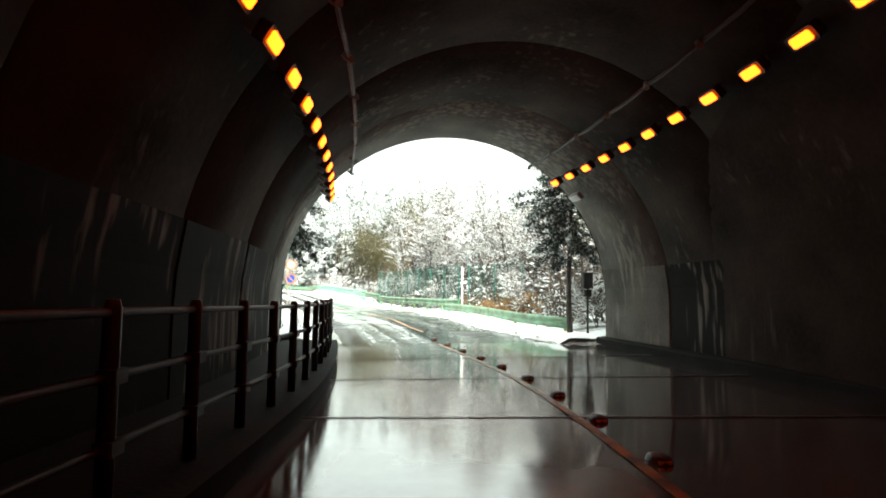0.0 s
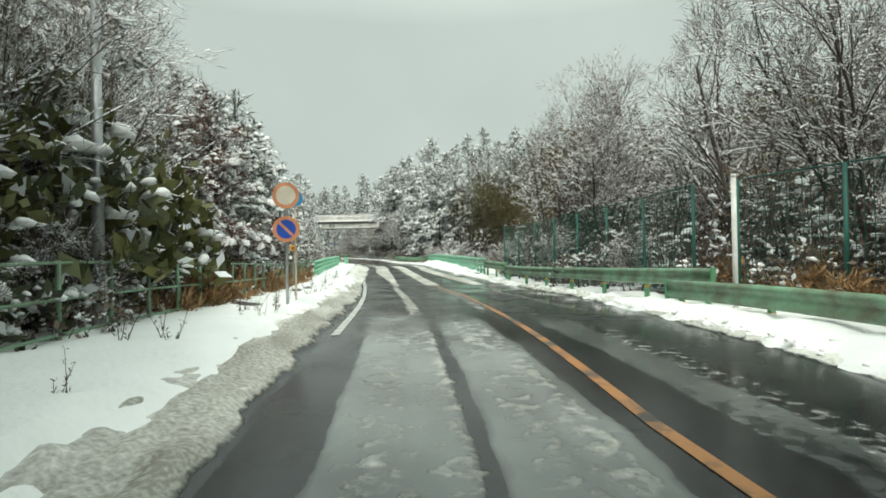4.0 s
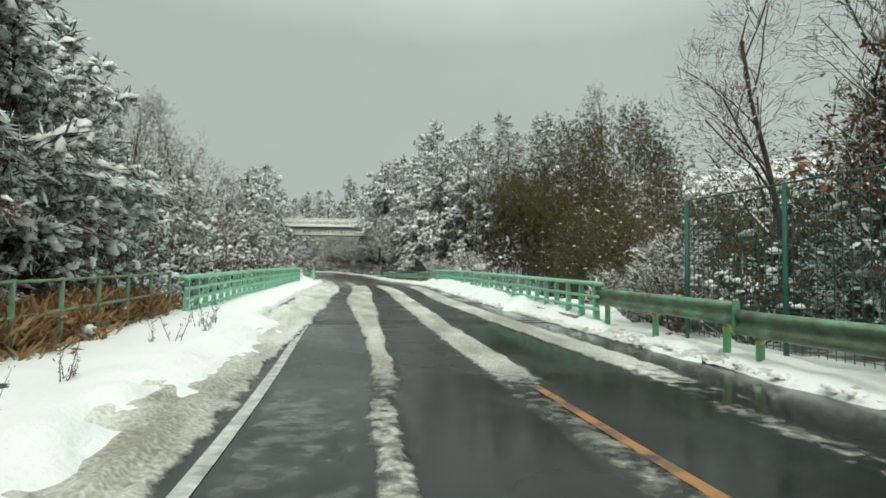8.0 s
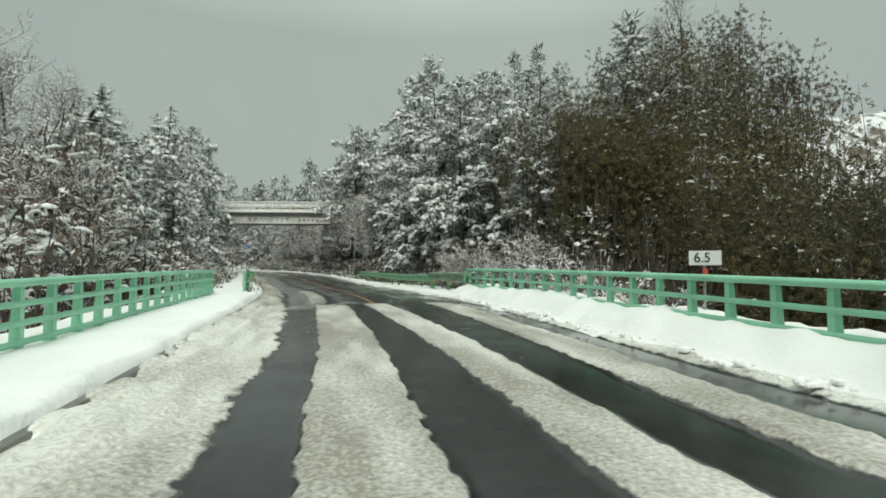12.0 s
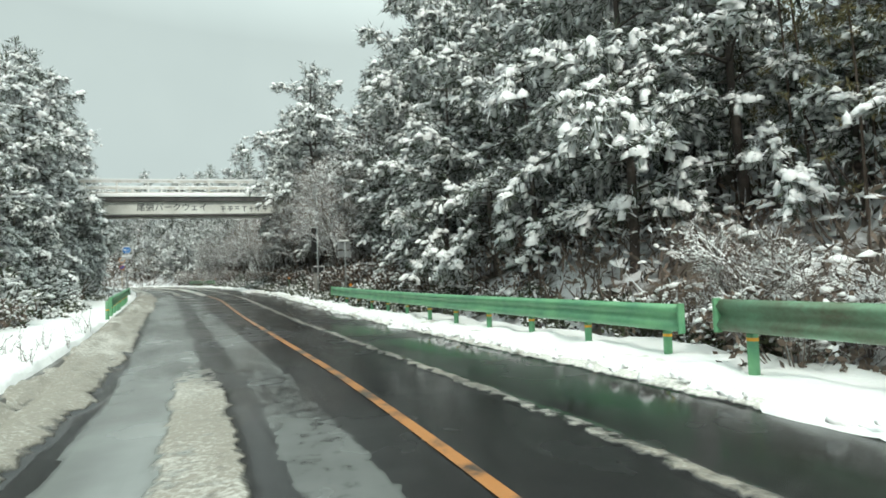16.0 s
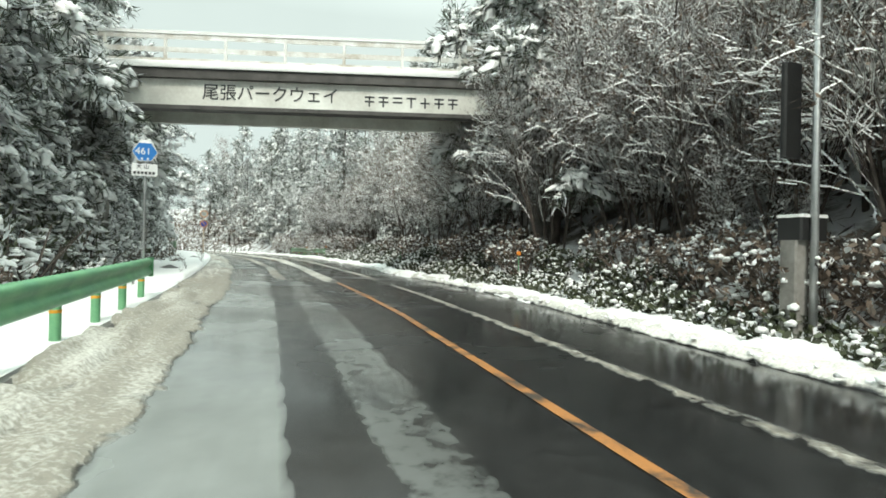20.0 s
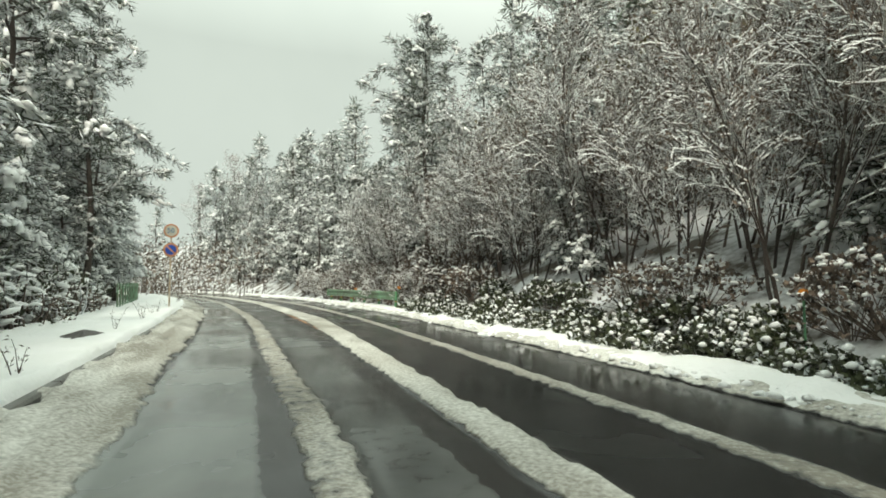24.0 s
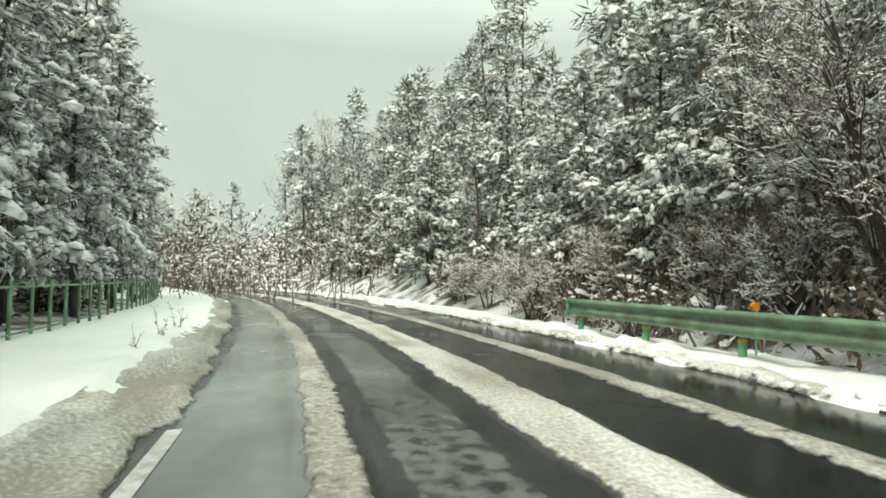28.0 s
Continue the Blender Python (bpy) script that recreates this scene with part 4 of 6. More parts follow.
def guard_rail(label, s0, s1, o, side, material, gap=2.0, h=0.62, group=""):
    """A W-beam on round posts with reflecting bands; side: on which side the road lies."""
    t = thing("guard_rail", label, "guard rail", group)
    oo = o if callable(o) else (lambda s: o)
    ring = [(side * r, u) for r, u in WBEAM]
    rail_line(t, "beam", ring if side > 0 else ring[::-1], s0, s1, oo, h, material)
    n = max(1, round((s1 - s0 - 0.6) / gap))
    post = Soup().tube([(0, 0, -0.3), (0, 0, h + 0.05)], 0.055, 10).done("post", GREEN, True)
    strip = Soup().tube([(0, 0, h - 0.25), (0, 0, h - 0.215)], 0.058, 10, False).done("reflective_band", YELLOW, True)
    for k in range(n + 1):
        s = s0 + 0.3 + (s1 - s0 - 0.6) * k / n
        p = part("post", post, t, m=stand(s, float(oo(s)) - side * 0.1, 0))
        part("reflective_band", strip, p, "small yellow reflective band")
    for s in (s0, s1):
        part("end_cap", Soup().box(-0.05, 0.05, -0.03, 0.03, h - 0.18, h + 0.18, 0.02).done("end_cap", GREEN), t, m=stand(s, float(oo(s)), 0))
    return t


guard_rail("low weathered green guard rail half buried in snow and brush", 14.8, 24.2, lambda s: np.interp(s, [14.8, 17, 24.2], [5.9, 5.2, 5.05]), -1, GREEN_OLD, h=0.4)
guard_rail("long green guard rail with round posts standing in snow", 23.4, 36.8, lambda s: np.interp(s, [23.4, 28, 37], [5.45, 5.35, 5.1]), -1, GREEN_OLD)
guard_rail("short weathered green guard rail before the bridge", 36.9, 41.0, 5.2, -1, GREEN_OLD, h=0.72)
guard_rail("green guard rail after the bridge", 64.4, 68.9, 5.0, -1, GREEN_OLD, h=0.72)
guard_rail("green guard rail on snow below the pines", 69.6, 86.0, lambda s: np.interp(s, [69.6, 86], [5.3, 5.55]), -1, GREEN, gap=1.5)
guard_rail("green guard rail beside the pavement, reflective bands on its posts", 84.6, 96.7, lambda s: np.interp(s, [84.6, 96.7], [-1.98, -2.15]), 1, GREEN, gap=1.5)
guard_rail("dark green guard rail under snowy branches", 124.8, 134.6, lambda s: np.interp(s, [124.8, 130, 134.6], [5.95, 5.6, 5.55]), -1, GREEN_OLD)


def plank_rail(s0, s1, o):
    t = thing("plank_railing", "green four-plank railing at the end of the pavement", "railing")
    n = round((s1 - s0) / 0.62)
    for k in range(n + 1):
        part("post", Soup().box(-0.06, 0.06, -0.05, 0.05, -0.2, 0.86, 0.015).done("post", GREEN_PALE), t, m=stand(s0 + (s1 - s0) * k / n, o, 0.1))
    for z in (0.3, 0.5, 0.7, 0.88):
        rail_line(t, "rail", [(0.03, -0.045), (0.08, -0.045), (0.08, 0.045), (0.03, 0.045)], s0 - 0.1, s1 + 0.1, o, z, GREEN)


plank_rail(67.9, 73.2, -2.55)


def net_fence(s0, s1, o, h):
    t = thing("net_fence", "tall dark green net fence with slim posts", "fence")
    oo = lambda s: float(np.interp(s, [s0, s1], [o[0], o[1]]))
    n = round((s1 - s0) / 1.9)
    post = Soup().tube([(0, 0, -0.3), (0, 0, h)], 0.035, 8).done("post", NETGREEN, True)
    for k in range(n + 1):
        s = s0 + (s1 - s0) * k / n
        part("post", post, t, m=stand(s, oo(s), 0))
    net = Soup()
    for s in np.arange(s0, s1, 0.11):
        p, q = on_road(s, oo(s), 0.25), on_road(s + 0.02, oo(s), h - 0.05)
        net.tube([tuple(p), tuple(q)], 0.007, 3, False)
    for z in np.arange(0.3, h, 0.16):
        net.tube([tuple(on_road(s, oo(s), z)) for s in np.linspace(s0, s1, 8)], 0.006, 3, False)
    part("net", net.done("net", NETGREEN), t)
    rail_line(t, "top_rope", circle(0.015, 5), s0, s1, oo, h, NETGREEN)


net_fence(20.4, 23.5, (7.2, 6.0), 2.35)
net_fence(25.0, 38.5, (6.1, 5.6), 2.5)

# ---- trees ----
BLOB_V, BLOB_F = [], []


def make_blob():
    rings, seg = 3, 6
    for i in range(rings):
        a = -0.5 + i * 0.75
        r, z = math.cos(a), math.sin(a)
        BLOB_V.extend((r * math.cos(2 * math.pi * (j + 0.5 * i) / seg), r * math.sin(2 * math.pi * (j + 0.5 * i) / seg), z) for j in range(seg))
    BLOB_V.append((0, 0, 1.05))
    for i in range(rings - 1):
        for j in range(seg):
            a, b = i * seg + j, i * seg + (j + 1) % seg
            BLOB_F.append((a, b, b + seg, a + seg))
    BLOB_F.extend(((rings - 1) * seg + j, (rings - 1) * seg + (j + 1) % seg, rings * seg) for j in range(seg))
    BLOB_F.append(tuple(range(seg))[::-1])


make_blob()
BLOB = np.array(BLOB_V)
LUMP = np.array([(0.9 * math.cos(2 * math.pi * (j + 0.5 * i) / 5), 0.9 * math.sin(2 * math.pi * (j + 0.5 * i) / 5), -0.4 + 0.7 * i) for i in (0, 1) for j in range(5)] + [(0, 0, 1.0)])
LUMP_F = [(j, (j + 1) % 5, 5 + (j + 1) % 5, 5 + j) for j in range(5)] + [(5 + j, 5 + (j + 1) % 5, 10) for j in range(5)]


def blob(soup, rng, p, along, size, flat=0.5, long=1.6, coarse=False):
    """A lump of snow lying along a twig."""
    a = math.atan2(along[1], along[0])
    form = LUMP if coarse else BLOB
    v = form * (1 + 0.36 * (rng.random((len(form), 1)) - 0.5)) * (size * long, size, size * flat)
    v[:, 2] += v[:, 0] * float(np.clip(along[2] / max(0.3, math.hypot(along[0], along[1])), -0.4, 0.35))
    c, s = math.cos(a), math.sin(a)
    soup.add(np.stack([v[:, 0] * c - v[:, 1] * s, v[:, 0] * s + v[:, 1] * c, v[:, 2]], 1) + np.asarray(p), LUMP_F if coarse else BLOB_F)


def tuft(soup, rng, p, along, size, count, width=0.09):
    """Needles or leaves as slim blades springing from one place."""
    d = rng.normal(size=(count, 3)) * 0.75 + np.asarray(along) * 0.8
    d[:, 2] += 0.1
    d /= np.linalg.norm(d, axis=1)[:, None] + 1e-9
    side = np.cross(d, rng.normal(size=(count, 3)))
    side /= np.linalg.norm(side, axis=1)[:, None] + 1e-9
    ln = size * (0.6 + 0.7 * rng.random((count, 1)))
    base = np.asarray(p) + rng.normal(size=(count, 3)) * size * 0.25
    tip = base + d * ln
    w = side * width * ln
    mid = base + d * ln * 0.45
    k = len(soup.v)
    soup.v.extend(map(tuple, np.stack([base, mid + w, tip, mid - w], 1).reshape(-1, 3)))
    soup.f.extend((k + 4 * i, k + 4 * i + 1, k + 4 * i + 2, k + 4 * i + 3) for i in range(count))


def limb_path(rng, start, way, length, droop, n=5, wander=0.12):
    pts, d, p = [np.array(start, float)], np.array(way, float), np.array(start, float)
    for i in range(n):
        p = p + d * length / n
        pts.append(p)
        d = d + rng.normal(size=3) * wander + np.array([0, 0, -droop / n])
        d /= np.linalg.norm(d)
    return pts


def pine(name, seed, h, reach, snow, leaf, label, bare=0.12, gap=0.42, blades=15, clump=0.34, blade=0.05, droop=0.7, lean=0.0, shape=0.6, lump=1.0, coarse=True):
    """A conifer: tapered trunk, uneven drooping boughs with side shoots, needle tufts and lying snow."""
    rng = np.random.default_rng(seed)
    t = thing(name, label, "tree")
    wood, needles, white = Soup(), Soup(), Soup()
    trunk = [np.array([lean * max(0.0, z / h) ** 1.4 + 0.12 * math.sin(z * 0.8 + seed), 0.12 * math.cos(z * 0.6 + seed), z]) for z in np.linspace(-0.4, h, 9)]
    wood.tube(trunk, list(np.linspace(0.009 * h + 0.035, 0.015, 9)), 7)
    tz = [q[2] for q in trunk]

    def dress(pts, ln, u):
        n = len(pts) - 1
        steps = max(2, int(ln / (clump * 0.75)))
        laden = rng.random() < 0.85 * snow
        for q in range(steps):
            f = 0.22 + 0.8 * (q + rng.random() * 0.7) / steps
            i = min(n - 1, int(f * n))
            p = pts[i] + (pts[i + 1] - pts[i]) * min(1.0, f * n - i) + rng.normal(size=3) * clump * 0.25
            along = pts[i + 1] - pts[i]
            along = along / np.linalg.norm(along)
            tuft(needles, rng, p, along + np.array([0, 0, -0.25]), clump, blades, blade)
            lift = np.array([0, 0, clump * 0.14])
            if laden and rng.random() < 0.5 + 0.5 * f:
                girth = clump * lump * (0.22 + 0.3 * rng.random() ** 1.5) * (0.65 + 0.5 * f)
                for c in range(3):
                    shift = rng.normal(size=3) * girth * (0.55, 0.55, 0.25) * (c > 0)
                    blob(white, rng, p + lift + shift, along + rng.normal(size=3) * 0.25, girth * (0.85 - 0.2 * c), 0.6 + 0.3 * rng.random(), 1.0 + 0.5 * rng.random(), coarse)
                if rng.random() < 0.55:
                    hang = rng.normal(size=3) * clump * (0.35, 0.35, 0.1) - np.array([0, 0, girth * 0.9])
                    blob(white, rng, p + hang, rng.normal(size=3) * (1, 1, 0.2), girth * (0.4 + 0.25 * rng.random()), 1.5 + 0.8 * rng.random(), 1.0, True)
            elif rng.random() < snow * 0.9:
                for c in range(1 + int(2 * rng.random())):
                    blob(white, rng, p + lift + rng.normal(size=3) * clump * 0.3, along + rng.normal(size=3) * 0.3, clump * lump * (0.08 + 0.15 * rng.random()), 0.7, 1.3 + 0.8 * rng.random(), True)

    z = h * bare
    while z < h * 0.97:
        u = z / h
        r = reach * (1 - u) ** shape * min(1.0, 0.6 + 2.5 * max(0, u - bare)) + 0.2
        c = np.array([np.interp(z, tz, [q[k] for q in trunk]) for k in range(3)])
        for j in range(rng.integers(2, 5)):
            a = rng.random() * 2 * math.pi
            rise = 0.15 + 0.4 * u + 0.16 * rng.normal()
            way = np.array([math.cos(a), math.sin(a), rise])
            ln = r * (0.45 + 0.75 * rng.random())
            pts = limb_path(rng, c, way / np.linalg.norm(way), ln, droop * (1 - 0.5 * u), 5, 0.16)
            wood.tube(pts, list(np.linspace(0.009 * ln + 0.01, 0.005, 6)), 4, False)
            dress(pts, ln, u)
            for k in range(int(ln * 1.3)):
                i = int(rng.integers(1, 5))
                d = pts[i + 1] - pts[i]
                d = d / np.linalg.norm(d) + np.cross(d, (0, 0, 1)) / np.linalg.norm(d) * rng.choice((-1, 1)) * (0.6 + 0.5 * rng.random())
                sub = limb_path(rng, pts[i], d / np.linalg.norm(d), ln * (0.25 + 0.25 * rng.random()), droop, 3, 0.15)
                wood.tube(sub, [0.012, 0.009, 0.006, 0.004], 3, False)
                dress(sub, ln * 0.4, u)
        z += gap * (0.6 + 0.8 * rng.random()) * (1.15 - 0.5 * u)
    for k in range(5):
        tuft(needles, rng, trunk[-1] - np.array([0, 0, 0.15 * k]), (0, 0, 1), clump, blades)
    part("trunk", wood.done("trunk", BARK, True), t)
    part("crown", needles.done("crown", leaf), t)["kind"] = "stuff"
    if snow:
        part("snow_load", white.done("snow_load", SNOW_CLUMP, True), t, "white snow lying on the branches")["kind"] = "stuff"
    return t


def bare_tree(name, seed, h, spread, snow, label, stems=1, leaf=None, leaf_n=0, twigs=4, slim=1.0, up=0.75, spray=6, leaf_size=0.2):
    """A leafless tree: stems forking down to twigs, snow lying on the upper side of them."""
    rng = np.random.default_rng(seed)
    t = thing(name, label, "tree")
    wood, fine, white, leaves = Soup(), Soup(), Soup(), Soup()

    def dust(pts, r):
        cut = [(p + (q - p) * f0, p + (q - p) * f1) for p, q in zip(pts[:-1], pts[1:]) for f0, f1 in ((0.0, 0.3 + 0.1 * rng.random()), (0.42, 0.66), (0.7, 0.95))]
        for a, b in cut:
            d = b - a
            n = np.linalg.norm(d)
            if abs(d[2]) > 0.93 * n or rng.random() > snow * 1.25:
                continue
            side = np.cross(d, (0, 0, 1))
            side = side / (np.linalg.norm(side) + 1e-9) * (r * 1.1 + 0.011) * (0.7 + 0.6 * rng.random())
            top = np.array([0, 0, r + 0.022 + 0.5 * r])
            low = np.array([0, 0, r * 0.3])
            white.add([a + side + low, a + top, a - side + low, b + side + low, b + top, b - side + low], [(0, 3, 4, 1), (1, 4, 5, 2)])

    def grow(p, d, ln, r, level):
        pts = limb_path(rng, p, d, ln, 0.12 if level else -0.05, 3 if level > 1 else 5, 0.07 + 0.05 * level)
        (wood if level < 2 else fine).tube(pts, list(np.linspace(r, r * 0.45, len(pts))), 6 if level == 0 else 4 if level == 1 else 3, False)
        if level:
            dust(pts, r * 0.7)
        if level >= 3:
            if leaf_n and rng.random() < 0.8:
                tuft(leaves, rng, pts[-1], (0, 0, -0.2), leaf_size, leaf_n, 0.26)
            if spray:
                d = pts[-1] - pts[0]
                tuft(fine, rng, pts[int(rng.integers(1, len(pts)))], 2.2 * d / (np.linalg.norm(d) + 1e-9) + np.array([0, 0, 0.5]), 0.32, spray, 0.016)
            return
        n = (11, 7, twigs)[level]
        for k in range(n):
            f = (0.28 if level == 0 else 0.2) + (0.75 if level == 0 else 0.8) * (k + rng.random()) / n
            i = min(len(pts) - 2, int(f * (len(pts) - 1)))
            q = pts[i] + (pts[i + 1] - pts[i]) * min(1.0, f * (len(pts) - 1) - i)
            axis = pts[i + 1] - pts[i]
            axis = axis / np.linalg.norm(axis)
            w = rng.normal(size=3)
            w -= axis * (w @ axis)
            w /= np.linalg.norm(w)
            nd = axis * (0.62 if level else up) + w * (0.75 if level else spread) + np.array([0, 0, 0.22])
            grow(q, nd / np.linalg.norm(nd), ln * (0.5 if level else 0.42) * (1.15 - 0.5 * f) * (0.75 + 0.5 * rng.random()), max(0.006, r * (0.4 if level else 0.42) * (1.1 - 0.5 * f)), level + 1)

    for k in range(stems):
        a = rng.random() * 2 * math.pi
        tip = 0.05 if stems == 1 else 0.28
        d = np.array([math.cos(a) * tip, math.sin(a) * tip, 1.0])
        grow(np.array([math.cos(a) * 0.2 * (stems > 1), math.sin(a) * 0.2 * (stems > 1), -0.3]), d / np.linalg.norm(d), h * (0.8 + 0.3 * rng.random()), (0.012 * h + 0.025) * slim, 0)
    stem = part("trunk", wood.done("trunk", BARK, True), t)
    if stems > 1:
        stem["kind"] = "stuff"
    part("branchwork", fine.done("branchwork", TWIG), t)["kind"] = "stuff"
    if snow:
        part("snow_load", white.done("snow_load", SNOW_CLUMP), t, "thin snow lying along the twigs")["kind"] = "stuff"
    if leaf_n:
        part("foliage", leaves.done("foliage", leaf), t)["kind"] = "stuff"
    return t


def bamboo(name, seed, h, label):
    rng = np.random.default_rng(seed)
    t = thing(name, label, "bamboo")
    stems, leaves, white = Soup(), Soup(), Soup()
    for k in range(13):
        x, y = rng.normal(size=2) * 1.1
        a, hh = rng.random() * 2 * math.pi, h * (0.65 + 0.4 * rng.random())
        bend = 0.4 + 0.9 * rng.random()
        pts = [np.array([x + math.cos(a) * bend * (u**2.5), y + math.sin(a) * bend * (u**2.5), hh * u - 0.35 * bend * u**4]) for u in np.linspace(0, 1, 7)]
        stems.tube(pts, list(np.linspace(0.028, 0.006, 7)), 5, False)
        for q in range(46):
            u = 0.12 + 0.82 * rng.random() ** 0.8
            i = min(5, int(u * 6))
            p = pts[i] + (pts[i + 1] - pts[i]) * (u * 6 - i) + rng.normal(size=3) * np.array([0.45, 0.45, 0.25])
            tuft(leaves, rng, p, (0, 0, -0.6), 0.13, 22, 0.1)
            if rng.random() < 0.03:
                blob(white, rng, p, rng.normal(size=3) * (1, 1, 0.3), 0.06)
    part("cane", stems.done("cane", WEED, True), t)["kind"] = "stuff"
    part("foliage", leaves.done("foliage", BAMBOO), t)["kind"] = "stuff"
    part("snow_load", white.done("snow_load", SNOW_CLUMP, True), t, "scattered lumps of snow")["kind"] = "stuff"
    return t


def shrub(name, seed, w, h, leaf, label, snow=0.5, count=70, blades=8, size=0.16, stems=True, blade=0.28):
    rng = np.random.default_rng(seed)
    t = thing(name, label, "shrub")
    wood, leaves, white = Soup(), Soup(), Soup()
    for k in range(count):
        a, u = rng.random() * 2 * math.pi, rng.random() ** 0.5
        z = h * (0.15 + 0.85 * rng.random() ** 0.7) * (1.05 - 0.45 * u**2)
        p = np.array([math.cos(a) * u * w, math.sin(a) * u * w, z])
        tuft(leaves, rng, p, p * (0.3, 0.3, 0.3) + np.array([0, 0, 0.3]), size, blades, blade)
        if stems and k % 3 == 0:
            wood.tube([np.array([p[0] * 0.2, p[1] * 0.2, 0]), p * (0.7, 0.7, 0.6), p], [0.012, 0.008, 0.004], 3, False)
        if rng.random() < snow * 1.2 and z > 0.3 * h:
            for c in range(2):
                blob(white, rng, p + rng.normal(size=3) * size * 0.4 + np.array([0, 0, size * 0.4]), rng.normal(size=3) * (1, 1, 0.2), size * (0.18 + 0.4 * rng.random() ** 2), 0.75, 1.25)
    if stems:
        part("branchwork", wood.done("branchwork", TWIG), t)["kind"] = "stuff"
    part("foliage", leaves.done("foliage", leaf), t)["kind"] = "stuff"
    part("snow_load", white.done("snow_load", SNOW_CLUMP, True), t, "snow caps")["kind"] = "stuff"
    return t


def underwood(s0, s1, o0, o1, top, leaf, count, label, size=0.26, snow=0.12, stems=0.05, seed=0, rough=1.5):
    """A dense mass of undergrowth between the trees: blades, lumps of snow and thin stems over a strip of ground."""
    rng = np.random.default_rng(seed)
    t = thing("underwood", label, "undergrowth", kind="stuff")
    s, o = rng.uniform(s0, s1, count), rng.uniform(o0, o1, count)
    g = terrain(s, o)
    hi = top * (0.55 + 0.75 * rough2(s * 0.35, o * 0.35, seed)) if top > 0 else 0 * s
    edge = np.minimum(1, 0.45 + 0.5 * np.abs(o - (o0 if abs(o0) < abs(o1) else o1)))
    z = g + hi * edge * rng.random(count) ** 0.75
    p = on_road(s, o, z)
    d = rng.normal(size=(count, 3))
    d[:, 2] = np.abs(d[:, 2]) * rough
    d /= np.linalg.norm(d, axis=1)[:, None]
    side = np.cross(d, rng.normal(size=(count, 3)))
    side /= np.linalg.norm(side, axis=1)[:, None] + 1e-9
    ln = size * (0.5 + rng.random((count, 1)))
    w = side * ln * 0.13
    v = np.stack([p, p + d * ln * 0.5 + w, p + d * ln, p + d * ln * 0.5 - w], 1).reshape(-1, 3)
    part("foliage", mesh("foliage", v, np.arange(4 * count).reshape(-1, 4), leaf), t)["kind"] = "stuff"
    white, wood = Soup(), Soup()
    for k in range(int(count * snow)):
        blob(white, rng, p[k], rng.normal(size=3) * (1, 1, 0.35), 0.05 + 0.12 * rng.random() ** 2, 0.5, 1.5, True)
    for k in range(int(count * stems)):
        b = on_road(s[k], o[k], g[k] - 0.1)
        q = b + np.array([rng.normal() * 0.35, rng.normal() * 0.35, 0.5 + hi[k] * 0.5 * rng.random()])
        wood.tube([b, (b + q) / 2 + rng.normal(size=3) * 0.12, q], [0.035, 0.022, 0.008], 4, False)
    part("snow_load", white.done("snow_load", SNOW_CLUMP, True), t, "lumps of lying snow")["kind"] = "stuff"
    if stems:
        part("branchwork", wood.done("branchwork", TWIG, True), t)["kind"] = "stuff"
    return t


